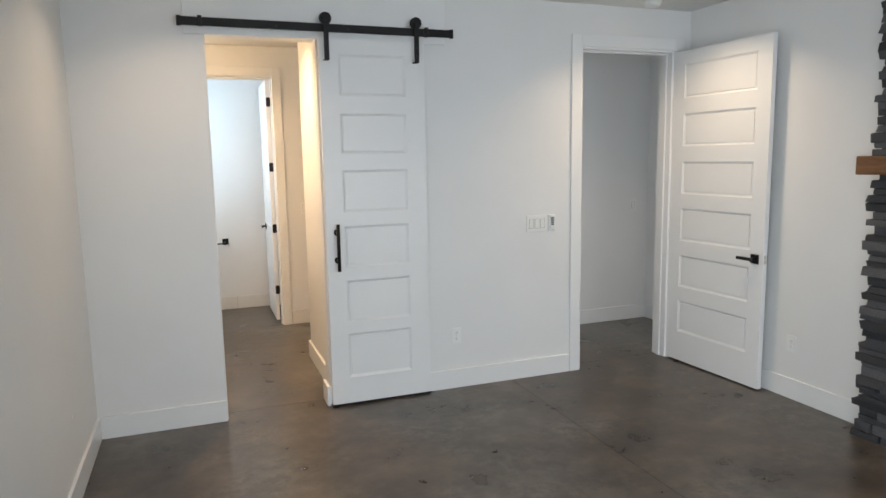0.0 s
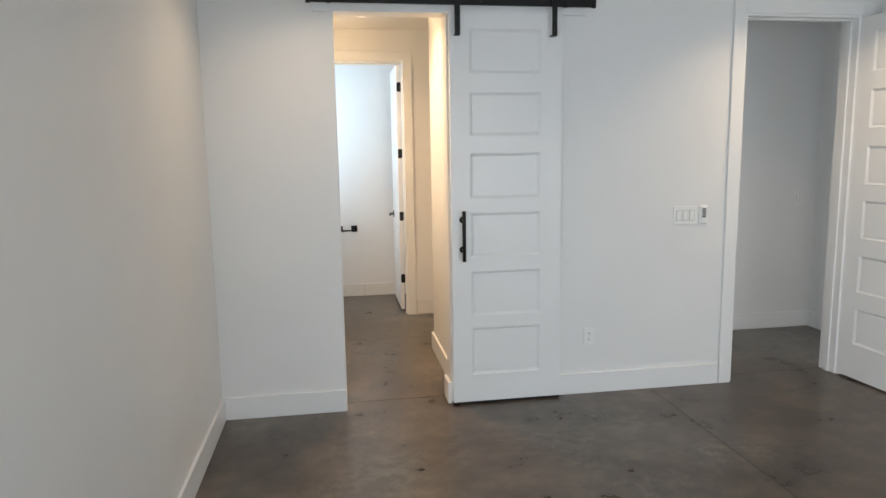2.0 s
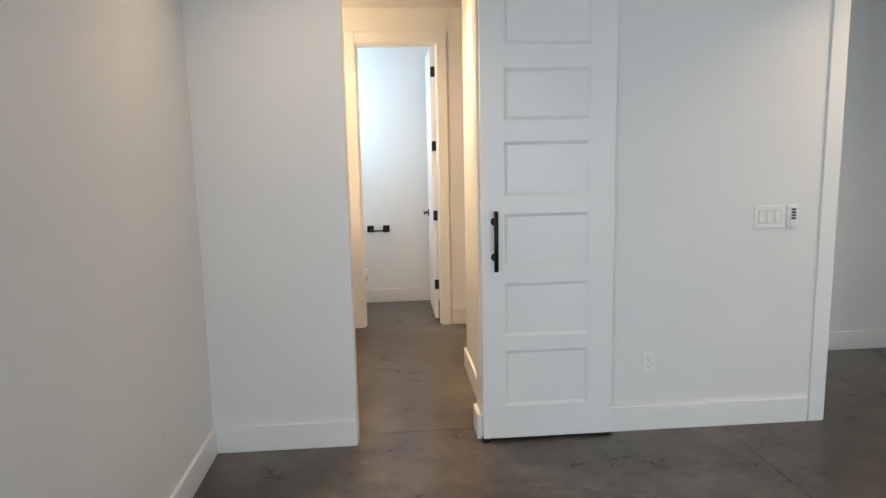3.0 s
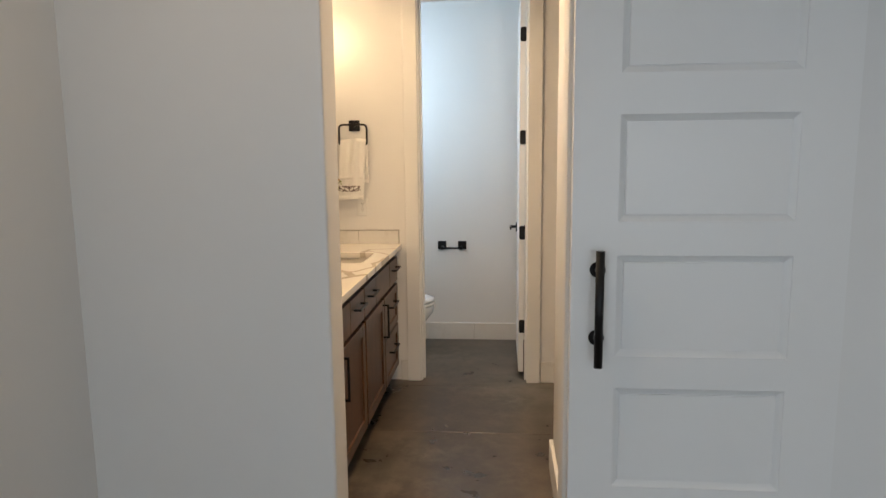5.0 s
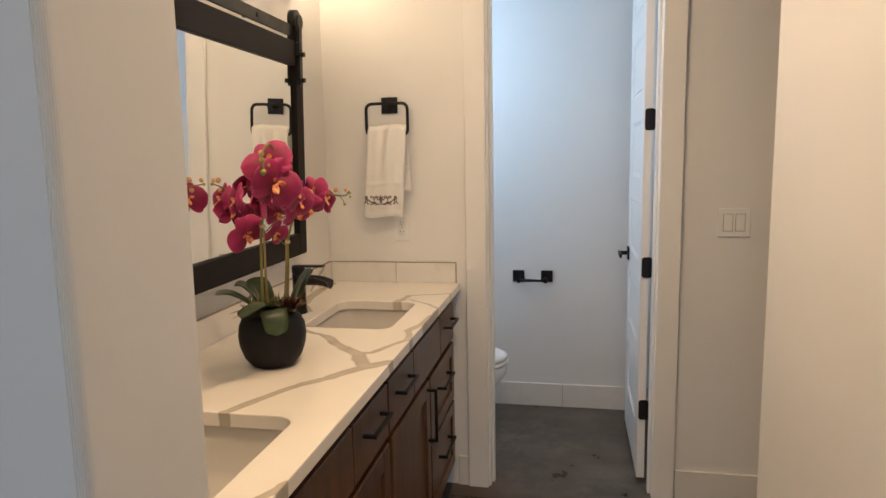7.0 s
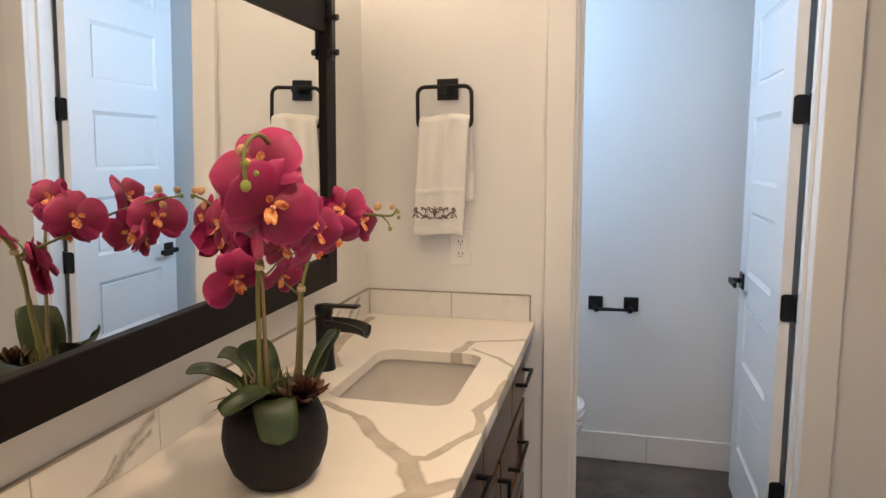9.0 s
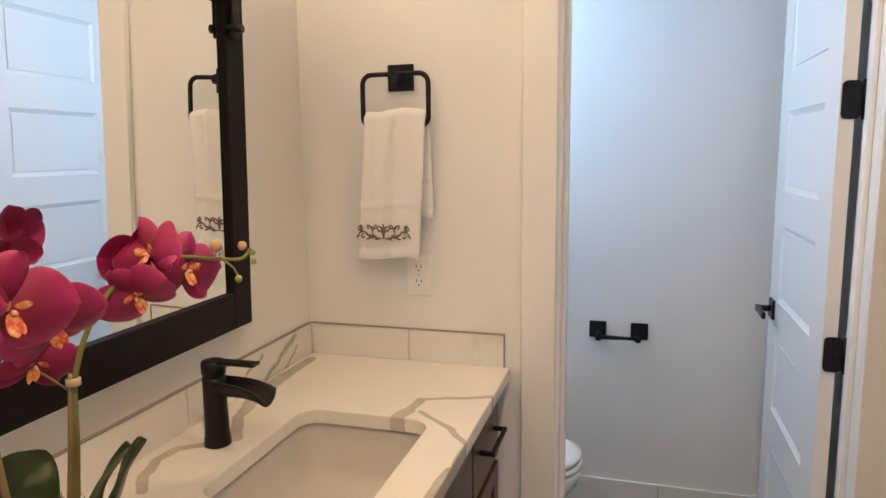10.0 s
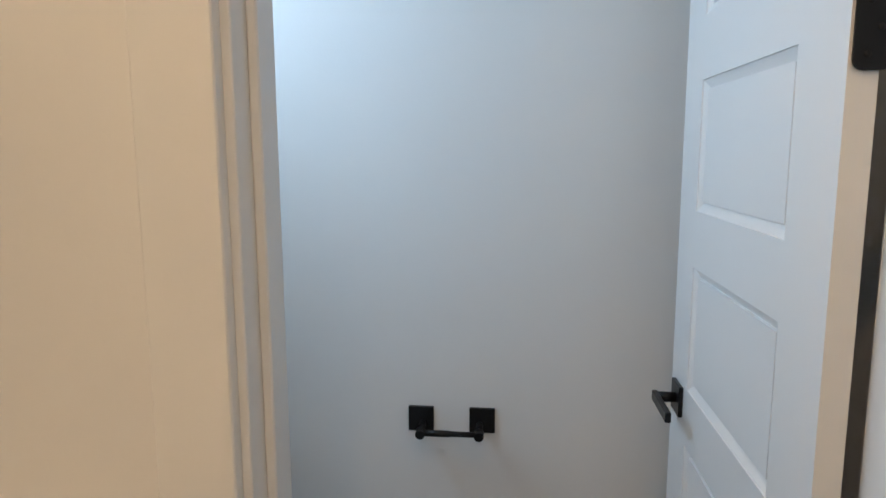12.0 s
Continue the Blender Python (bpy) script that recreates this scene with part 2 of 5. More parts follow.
moved = vmath(tile, "MULTIPLY", vmath(tile, "ADD", at, cen).outputs[0], (0, 1, 1)).outputs[0]
near = None
for (ay, az), (by, bz), wide in TILE_VEINS:
    ba = (0, by - ay, bz - az)
    pa = vmath(tile, "SUBTRACT", moved, (0, ay, az)).outputs[0]
    along = smath(tile, "MULTIPLY", vmath(tile, "DOT_PRODUCT", pa, ba).outputs["Value"], 1 / (ba[1] ** 2 + ba[2] ** 2), True)
    foot = vmath(tile, "SCALE", ba, None)
    wire(tile, along, foot.inputs["Scale"])
    gap = vmath(tile, "LENGTH", vmath(tile, "SUBTRACT", pa, foot.outputs[0]).outputs[0], None).outputs["Value"]
    gap = smath(tile, "MULTIPLY", gap, 1000 / wide)
    near = gap if near is None else smath(tile, "MINIMUM", near, gap)
streak = noise_of(tile, at, 60, 4, 0.65)
tv = mix(tile, smath(tile, "MULTIPLY", map_range(tile, near, 0.1, 1.5, 0.9, 0.0), map_range(tile, streak, 0.35, 0.6, 0.55, 1.0)), (0.73, 0.715, 0.68), (0.25, 0.225, 0.19))
wire(tile, tv, principled(tile).inputs["Base Color"])

terry = mat("terry_cotton", (0.88, 0.87, 0.84), 0.95, 0.0, 0.1)
at = coords(terry)
bump(terry, noise_of(terry, at, 330, 3, 0.7), 0.7, 0.004)
thread = mat("brown_thread", (0.16, 0.12, 0.11), 0.7)
pot_matt = mat("pot_matt_black", (0.012, 0.012, 0.013), 0.62, 0.0, 0.2)
at = coords(pot_matt)
bump(pot_matt, noise_of(pot_matt, at, 120, 3), 0.1, 0.001)
petal = mat("petal_magenta", (0.4, 0.02, 0.12), 0.58)
at = coords(petal)
rim_of = node(petal, "ShaderNodeAttribute")
rim_of.attribute_name = "rim"
blush = ramp(petal, rim_of.outputs["Fac"], (0.0, (0.20, 0.0025, 0.045)), (0.45, (0.29, 0.006, 0.080)), (0.85, (0.36, 0.017, 0.115)), (1.0, (0.50, 0.060, 0.18)))
pn = noise_of(petal, at, 26, 3, 0.5, 0.3)
fibre = noise_of(petal, at, 240, 2, 0.5)
wire(petal, mix(petal, 1.0, blush, ramp(petal, pn, (0.3, (0.82, 0.80, 0.84)), (0.7, (1.14, 1.1, 1.1))), "MULTIPLY"), principled(petal).inputs["Base Color"])
bump(petal, fibre, 0.12, 0.0008)
principled(petal).inputs["Subsurface Weight"].default_value = 0.1
principled(petal).inputs["Subsurface Radius"].default_value = (0.01, 0.003, 0.004)
lip = mat("petal_lip", (0.60, 0.16, 0.05), 0.5)
at = coords(lip)
wire(lip, ramp(lip, noise_of(lip, at, 130, 3), (0.38, (0.50, 0.05, 0.045)), (0.52, (0.66, 0.26, 0.06)), (0.66, (0.72, 0.48, 0.24))), principled(lip).inputs["Base Color"])
lip_tip = mat("lip_tip", (0.75, 0.40, 0.30), 0.5)
bud_skin = mat("bud_skin", (0.58, 0.36, 0.18), 0.5)
bud_green = mat("bud_green", (0.30, 0.34, 0.07), 0.5)
leaf_skin = mat("orchid_leaf", (0.05, 0.09, 0.035), 0.38)
at = coords(leaf_skin)
ln = noise_of(leaf_skin, at, 22, 4)
wire(leaf_skin, ramp(leaf_skin, ln, (0.3, (0.016, 0.031, 0.009)), (0.7, (0.048, 0.076, 0.022))), principled(leaf_skin).inputs["Base Color"])
stem_skin = mat("stem_skin", (0.17, 0.17, 0.05), 0.5)
cane_skin = mat("cane_skin", (0.26, 0.19, 0.09), 0.6)
moss = mat("moss", (0.07, 0.10, 0.03), 0.9)
soil = mat("soil", (0.03, 0.022, 0.016), 0.95)
succulent_skin = mat("succulent_red", (0.075, 0.030, 0.013), 0.42)
twine = mat("twine", (0.45, 0.37, 0.22), 0.8)


# ---- builders ----
def box(bm, x0, x1, y0, y1, z0, z1, bevel=0.0, segments=1):
    vs = [bm.verts.new((x, y, z)) for x in (x0, x1) for y in (y0, y1) for z in (z0, z1)]
    quads = ((0, 1, 3, 2), (4, 6, 7, 5), (0, 4, 5, 1), (2, 3, 7, 6), (0, 2, 6, 4), (1, 5, 7, 3))
    fs = [bm.faces.new([vs[i] for i in q]) for q in quads]
    if bevel:
        es = list({e for f in fs for e in f.edges})
        bmesh.ops.bevel(bm, geom=es, offset=bevel, segments=segments, profile=0.5, affect="EDGES")
    return bm


def boxed(*dims, bevel=0.002, segments=1):
    return box(bmesh.new(), *dims, bevel=bevel, segments=segments)


def tube(bm, points, radius, sides=12, caps=True):
    """A round bar along a line of points; radius may be one number or one a point."""
    pts = [Vector(p) for p in points]
    radii = radius if isinstance(radius, (list, tuple)) else [radius] * len(pts)
    rings, up = [], None
    for i, p in enumerate(pts):
        d = (pts[min(i + 1, len(pts) - 1)] - pts[max(i - 1, 0)]).normalized()
        if up is None:
            up = d.orthogonal().normalized()
        up = (up - d * up.dot(d)).normalized()
        side = d.cross(up)
        rings.append([bm.verts.new(p + (up * math.cos(a) + side * math.sin(a)) * radii[i])
                      for a in (2 * math.pi * k / sides for k in range(sides))])
    for a, b in zip(rings, rings[1:]):
        for k in range(sides):
            bm.faces.new((a[k], a[(k + 1) % sides], b[(k + 1) % sides], b[k])).smooth = True
    if caps:
        bm.faces.new(rings[0][::-1]), bm.faces.new(rings[-1])
    return bm


def lathe(bm, profile, centre=(0, 0, 0), sides=32):
    """Turns (radius, z) pairs about the z axis."""
    cx, cy, cz = centre
    rings = []
    for r, z in profile:
        if r < 1e-5:
            rings.append([bm.verts.new((cx, cy, cz + z))])
        else:
            rings.append([bm.verts.new((cx + r * math.cos(a), cy + r * math.sin(a), cz + z))
                          for a in (2 * math.pi * k / sides for k in range(sides))])
    for a, b in zip(rings, rings[1:]):
        for k in range(sides):
            j = (k + 1) % sides
            face = [a[k % len(a)], a[j % len(a)], b[j % len(b)], b[k % len(b)]]
            face = [v for i, v in enumerate(face) if v not in face[:i]]
            if len(face) > 2:
                bm.faces.new(face).smooth = True
    return bm


def thing(name, at_pose, label, category, group="", kind=""):
    ob = new(name)
    ob.empty_display_size = 0.05
    ob.matrix_world = at_pose
    return tagged(ob, label, category, group, kind)


def part(name, bm, material, parent=None, label=""):
    me = bpy.data.meshes.new(name)
    bmesh.ops.recalc_face_normals(bm, faces=bm.faces)
    bm.to_mesh(me)
    bm.free()
    for m in material if isinstance(material, (list, tuple)) else (material,):
        me.materials.append(m)
    ob = new(name, me)
    ob.parent = parent
    return tagged(ob, label)


def setting(name, bm, material, label, category):
    return tagged(part(name, bm, material), label, category, kind="structure")


def wall_along(axis, a0, a1, b0, b1, height, openings=(), soft=()):
    """A wall from a0 to a1 along x or y, b0..b1 thick, with door openings (from, to, top) cut to the floor. Corners in soft are rounded."""
    line = [(a0, 0), (a0, height), (a1, height), (a1, 0)]
    for u0, u1, top in sorted(openings, reverse=True):
        line += [(u1, 0), (u1, top), (u0, top), (u0, 0)]
    bm = bmesh.new()
    place = (lambda u, w, z: (u, w, z)) if axis == "x" else (lambda u, w, z: (w, u, z))
    f = bm.faces.new([bm.verts.new(place(u, b0, z)) for u, z in line])
    got = bmesh.ops.extrude_face_region(bm, geom=[f])
    shift = place(0, b1 - b0, 0)
    bmesh.ops.translate(bm, vec=shift, verts=[v for v in got["geom"] if isinstance(v, bmesh.types.BMVert)])
    if soft:
        k = 0 if axis == "x" else 1
        es = [e for e in bm.edges if abs(e.verts[0].co[k] - e.verts[1].co[k]) < 1e-6
              and abs(e.verts[0].co[1 - k] - e.verts[1].co[1 - k]) < 1e-6
              and any(abs(e.verts[0].co[k] - s) < 1e-4 for s in soft)]
        bmesh.ops.bevel(bm, geom=es, offset=0.013, segments=8, profile=0.5, affect="EDGES")
    bmesh.ops.triangulate(bm, faces=[f for f in bm.faces if len(f.verts) > 4])
    return bm


def rounded_rect(x0, x1, y0, y1, r, n=5):
    out = []
    for cx, cy, a in ((x1 - r, y1 - r, 0), (x0 + r, y1 - r, 90), (x0 + r, y0 + r, 180), (x1 - r, y0 + r, 270)):
        out += [(cx + r * math.cos(radians(a + 90 * i / n)), cy + r * math.sin(radians(a + 90 * i / n))) for i in range(n + 1)]
    return out

# ---- the large structure ----
CEIL = 2.776
NF, NB = 4.06, 4.21          # bedroom's north wall, front and back
BF, BB = 6.497, 6.617        # wall between vanity room and toilet room
setting("wall_north", wall_along("x", -0.61, 3.775, NF, NB, CEIL, [(0.148, 0.815, 2.44), (2.778, 3.622, 2.475)], (0.148, 0.815)),
        wall_paint, "white painted drywall with rounded corners at the opening", "wall")


def wall_with_window(axis, a0, a1, b0, b1, holes):
    """A wall built of piers, sills and heads round window holes (from, to, sill, head)."""
    bm = bmesh.new()
    edges, last = [], a0
    for h0, h1, sill, head in holes:
        edges += [(last, h0, 0, CEIL), (h0, h1, 0, sill), (h0, h1, head, CEIL)]
        last = h1
    edges.append((last, a1, 0, CEIL))
    for u0, u1, z0, z1 in edges:
        box(bm, u0, u1, b0, b1, z0, z1) if axis == "x" else box(bm, b0, b1, u0, u1, z0, z1)
    bmesh.ops.remove_doubles(bm, verts=bm.verts, dist=1e-5)
    return bm


setting("wall_west", wall_with_window("y", -4.3, 7.65, -0.76, -0.61, [(-1.9, 0.8, 0.5, 2.0), (6.70, 7.18, 1.74, 2.42)]),
        wall_paint, "long white painted drywall with a scuff near the floor", "wall")
setting("wall_east", wall_along("y", -4.3, 4.06, 3.775, 3.92, CEIL), wall_paint, "white painted drywall beside the fireplace", "wall")
setting("wall_south", wall_with_window("x", -0.76, 3.92, -4.45, -4.3, [(1.5, 3.4, 0.5, 2.0)]), wall_paint, "white painted drywall with a window", "wall")
setting("wall_vanity_east", wall_along("y", NB, 5.28, 0.885, 1.005, CEIL, soft=(5.28,)), wall_paint, "short white painted wall end beside the bathroom entry", "wall")
setting("wall_toilet_room", wall_along("x", -0.61, 2.6, BF, BB, CEIL, [(0.092, 0.818, 2.492)]), wall_paint, "white painted wall with the toilet room doorway", "wall")
setting("wall_toilet_back", wall_along("x", -0.61, 1.0, 7.505, 7.65, CEIL), wall_paint, "white painted wall lit by a window", "wall")
setting("wall_toilet_east", wall_along("y", BB, 7.505, 0.90, 1.0, CEIL), wall_paint, "white painted wall behind the open door", "wall")
setting("wall_bath_south", wall_along("x", 1.005, 2.6, 5.16, 5.28, CEIL), wall_paint, "white painted bathroom wall", "wall")
setting("wall_bath_east", wall_along("y", 5.16, 6.617, 2.6, 2.72, CEIL), wall_paint, "white painted bathroom wall", "wall")
setting("wall_hall_back", wall_along("x", 2.72, 4.46, 5.28, 5.40, CEIL), wall_paint, "white painted hall wall with a light switch", "wall")
setting("wall_hall_west", wall_along("y", NB, 5.28, 2.60, 2.72, CEIL), wall_paint, "white painted hall wall", "wall")
setting("wall_hall_east", wall_along("y", 3.92, 5.28, 4.345, 4.46, CEIL, [(4.27, 5.06, 2.475)]), wall_paint, "white painted hall wall with a doorway", "wall")
setting("wall_hall_south", wall_along("x", 3.92, 4.46, 3.92, 4.06, CEIL), wall_paint, "white painted hall wall", "wall")
setting("wall_far_room", wall_with_window("y", 3.8, 5.5, 5.6, 5.7, [(4.14, 5.18, 0.78, 2.22)]), wall_paint, "white painted wall of the room beyond the hall", "wall")
setting("wall_far_room_north", wall_along("x", 4.46, 5.7, 5.4, 5.5, CEIL), wall_paint, "white painted wall of the room beyond the hall", "wall")
setting("wall_far_room_south", wall_along("x", 4.46, 5.7, 3.8, 3.92, CEIL), wall_paint, "white painted wall of the room beyond the hall", "wall")
setting("ceiling", boxed(-0.76, 5.7, -4.45, 7.65, CEIL, CEIL + 0.1, bevel=0), ceiling_paint, "flat painted ceiling", "ceiling")
setting("ground", boxed(-40, 40, -40, 40, -0.40, -0.25, bevel=0), groove_dark, "dark ground outside the house", "ground")

# concrete floor in slabs, with narrow saw cuts between them
floor = setting("floor", boxed(-0.80, 5.75, -4.5, 7.7, -0.25, -0.006, bevel=0), groove_dark, "grey-brown stained concrete floor with saw-cut joints", "floor")
for x0, x1, y0, y1 in ((-0.8, 2.19, -4.5, -0.6), (2.19, 5.75, -4.5, -0.6), (-0.8, 2.19, -0.6, 4.19), (2.19, 5.75, -0.6, 4.19), (-0.8, 2.19, 4.19, 5.665),
                       (2.19, 5.75, 4.19, 5.665), (-0.8, 5.75, 5.665, 6.385), (-0.8, 5.75, 6.385, 7.7)):
    part("slab", boxed(x0 + 0.0018, x1 - 0.0018, y0 + 0.0018, y1 - 0.0018, -0.02, 0.0, bevel=0.0012), concrete, floor)


def baseboard(x0, x1, y0, y1, height=0.14):
    bm = boxed(x0, x1, y0, y1, 0.0, height, bevel=0.0025, segments=2)
    return setting("baseboard", bm, trim_paint, "tall flat white painted baseboard", "baseboard")


T = 0.017
baseboard(-0.61, -0.61 + T, -4.3, NF)
baseboard(-0.61 + T, 0.142, NF - T, NF)
baseboard(0.80 - 0.004, 0.815, NF - T, NB + 0.0)
baseboard(0.815, 2.688, NF - T, NF)
baseboard(3.712, 3.775 - T, NF - T, NF)
baseboard(3.775 - T, 3.775, 2.42, NF)
baseboard(0.885 - T, 0.885, NB, 5.28)
baseboard(0.815, 0.885 - T, NB, NB + T)
baseboard(0.885 - T, 1.005, 5.28, 5.28 + T)
baseboard(2.72, 4.345 - T, 5.28 - T, 5.28)
baseboard(4.345 - T, 4.345, 5.15, 5.28)
baseboard(3.715, 4.345, 4.06, 4.06 + T)


def tile_base(name, axis, runs, b0, b1, height, label):
    holder = thing(name, pose(0, 0, 0), label, "baseboard", kind="structure")
    for u0, u1 in runs:
        dims = (u0 + 0.001, u1 - 0.001, b0, b1) if axis == "x" else (b0, b1, u0 + 0.001, u1 - 0.001)
        part("tile", boxed(*dims, 0.0, height, bevel=0.0015), plain_tile, holder)
    lo, hi = min(r[0] for r in runs), max(r[1] for r in runs)
    dims = (lo, hi, b0 + 0.003, b1) if axis == "x" else (b0, b1 - 0.003, lo, hi)
    part("grout_line", boxed(*dims, 0.0, height - 0.002, bevel=0), grout, holder)
    return holder


tile_base("baseboard_tiles", "x", ((-0.60, -0.19), (-0.19, 0.41), (0.41, 0.90)), 7.495, 7.505, 0.137, "marble-look tile skirting with a dark joint")
tile_base("baseboard_tiles", "x", ((0.892, 1.50), (1.50, 2.10), (2.10, 2.60)), BF - 0.011, BF, 0.137, "marble-look tile skirting with a dark joint")
tile_base("baseboard_tiles", "x", ((-0.035, 0.012),), BF - 0.011, BF, 0.137, "marble-look tile skirting with a dark joint")


def casing(name, x0, x1, top, y0, y1, wide, label):
    """Flat door casing on one face of a wall: two legs and a head."""
    holder = thing(name, pose((x0 + x1) / 2, y0, 0), label, "door casing", kind="structure")
    k = (x0 + x1) / 2
    part("casing_leg", boxed(x0 - wide - k, x0 - k, 0, y1 - y0, 0, top + wide, bevel=0.002), trim_paint, holder)
    part("casing_leg", boxed(x1 - k, x1 + wide - k, 0, y1 - y0, 0, top + wide, bevel=0.002), trim_paint, holder)
    part("casing_head", boxed(x0 - k, x1 - k, 0, y1 - y0, top, top + wide, bevel=0.002), trim_paint, holder)
    return holder


def jamb(name, x0, x1, top, y0, y1, label, stop=0.0):
    """Jamb boards lining a doorway, with a stop bead in the middle of the depth."""
    holder = thing(name, pose((x0 + x1) / 2, y0, 0), label, "door jamb", kind="structure")
    k, d = (x0 + x1) / 2, y1 - y0
    part("jamb_board", boxed(x0 - 0.012 - k, x0 + 0.006 - k, 0, d, 0, top, bevel=0.0015), trim_paint, holder)
    part("jamb_board", boxed(x1 - 0.006 - k, x1 + 0.012 - k, 0, d, 0, top, bevel=0.0015), trim_paint, holder)
    part("jamb_head", boxed(x0 + 0.006 - k, x1 - 0.006 - k, 0, d, top - 0.018, top, bevel=0.0015), trim_paint, holder)
    if stop:
        part("stop_bead", boxed(x0 + 0.006 - k, x0 + 0.018 - k, stop - 0.035, stop, 0, top - 0.018, bevel=0.002), trim_paint, holder)
        part("stop_bead", boxed(x1 - 0.018 - k, x1 - 0.006 - k, stop - 0.035, stop, 0, top - 0.018, bevel=0.002), trim_paint, holder)
        part("stop_bead", boxed(x0 + 0.018 - k, x1 - 0.018 - k, stop - 0.035, stop, top - 0.030, top - 0.018, bevel=0.002), trim_paint, holder)
    return holder


jamb("door_frame_1", 2.790, 3.610, 2.475, NF - 0.002, NB + 0.002, "white painted jamb of the bedroom doorway", 0.09)
casing("door_casing_1", 2.778, 3.622, 2.473, NF - 0.018, NF - 0.001, 0.084, "flat white painted casing round the bedroom doorway")
jamb("door_frame_2", 0.104, 0.806, 2.490, BF - 0.002, BB + 0.002, "white painted jamb of the toilet room doorway", 0.075)
casing("door_casing_2", 0.100, 0.800, 2.486, BF - 0.022, BF - 0.001, 0.088, "flat white painted casing round the toilet room doorway")
holder = thing("door_casing_3", pose(4.345, 4.66, 0), "flat white painted casing of the far hall doorway", "door casing", kind="structure")
part("casing_leg", boxed(-0.018, -0.001, 0.40, 0.485, 0, 2.56), trim_paint, holder)
part("casing_leg", boxed(-0.018, -0.001, -0.47, -0.39, 0, 2.56), trim_paint, holder)
part("casing_head", boxed(-0.018, -0.001, -0.39, 0.40, 2.475, 2.56), trim_paint, holder)

# ---- windows in the outer walls ----
def window(name, axis, a0, a1, b, sill, head, bars, label):
    holder = thing(name, pose(0, 0, 0), label, "window", kind="structure")
    place = (lambda u0, u1, z0, z1, d: (u0, u1, b - d, b + d, z0, z1)) if axis == "x" else (lambda u0, u1, z0, z1, d: (b - d, b + d, u0, u1, z0, z1))
    w = 0.05
    for u0, u1, z0, z1 in ((a0, a0 + w, sill, head), (a1 - w, a1, sill, head), (a0 + w, a1 - w, sill, sill + w), (a0 + w, a1 - w, head - w, head)):
        part("window_frame", boxed(*place(u0, u1, z0, z1, 0.03), bevel=0.003), trim_paint, holder)
    for i in range(1, bars):
        u = a0 + (a1 - a0) * i / bars
        part("mullion", boxed(*place(u - 0.02, u + 0.02, sill + w, head - w, 0.025), bevel=0.003), trim_paint, holder)
    return holder


window("window_1", "y", -1.9, 0.8, -0.735, 0.5, 2.0, 3, "wide white framed bedroom window")
window("window_2", "x", 1.5, 3.4, -4.42, 0.5, 2.0, 2, "white framed window at the end of the bedroom")
window("window_3", "y", 6.70, 7.18, -0.735, 1.74, 2.42, 1, "small white framed toilet room window")

# unseen window, added to go with the hall's fill lamp
window("window_4", "y", 4.14, 5.18, 5.65, 0.78, 2.22, 1, "unseen white framed window added beyond the hall to light it")

# ---- doors ----
def leaf_parts(holder, w, h, thick, panels, z0=0.0, s_edge=0.0):
    """A moulded panel door leaf from s_edge to w along local x, thick along local y, and its panels."""
    ss = sorted({s_edge, w, panels[0][0], panels[0][1]})
    zs = sorted({z0, h} | {p[2] for p in panels} | {p[3] for p in panels})
    bm = bmesh.new()
    for y in (0.0, thick):
        grid = {(s, z): bm.verts.new((s, y, z)) for s in ss for z in zs}
        for s0, s1 in zip(ss, ss[1:]):
            for za, zb in zip(zs, zs[1:]):
                if any(abs(p[0] - s0) < 1e-6 and abs(p[2] - za) < 1e-6 for p in panels):
                    continue
                bm.faces.new([grid[k] for k in ((s0, za), (s1, za), (s1, zb), (s0, zb))])
        if y == 0.0:
            near = grid
    ring = [(s_edge, z) for z in zs] + [(s, h) for s in ss[1:]] + [(w, z) for z in zs[-2::-1]] + [(s, z0) for s in ss[-2:0:-1]]
    for a, b in zip(ring, ring[1:] + ring[:1]):
        bm.faces.new((near[a], near[b], grid[b], grid[a]))
    leaf = part("leaf", bm, door_paint, holder)
    for s0, s1, za, zb in panels:
        bm = bmesh.new()
        for y, sign in ((0.0, 1), (thick, -1)):
            loops = []
            for inset, depth in ((0, 0), (0.0006, 0.0024), (0.0165, 0.0108), (0.0185, 0.0112), (0.0192, 0.0060)):
                loops.append([bm.verts.new((s, y + sign * depth, z)) for s, z in
                              ((s0 + inset, za + inset), (s1 - inset, za + inset), (s1 - inset, zb - inset), (s0 + inset, zb - inset))])
            for a, b in zip(loops, loops[1:]):
                for k in range(4):
                    bm.faces.new((a[k], a[(k + 1) % 4], b[(k + 1) % 4], b[k]))
            bm.faces.new(loops[-1])
        part("panel", bm, door_paint, leaf)
    return leaf


def lever_set(holder, s, z, thick, toward, both=True):
    """A square rose and a flat lever on each face; toward: +1 or -1, the way the lever points along the door."""
    for side in ((-1, 1) if both else (-1,)):
        face = 0.0 if side < 0 else thick
        y = lambda d: face + side * d
        lo = lambda a, b: (min(y(a), y(b)), max(y(a), y(b)))
        handle = part("door_handle", boxed(s - 0.033, s + 0.033, *lo(0, 0.009), z - 0.033, z + 0.033, bevel=0.0015), black_metal, holder, "matt black lever handle")
        part("lever", boxed(*sorted((s - toward * 0.012, s + toward * 0.118)), *lo(0.043, 0.055), z - 0.011, z + 0.011, bevel=0.002), black_metal, handle)
        part("spindle", tube(bmesh.new(), [(s, y(0.008), z), (s, y(0.045), z)], 0.011), black_metal, handle)


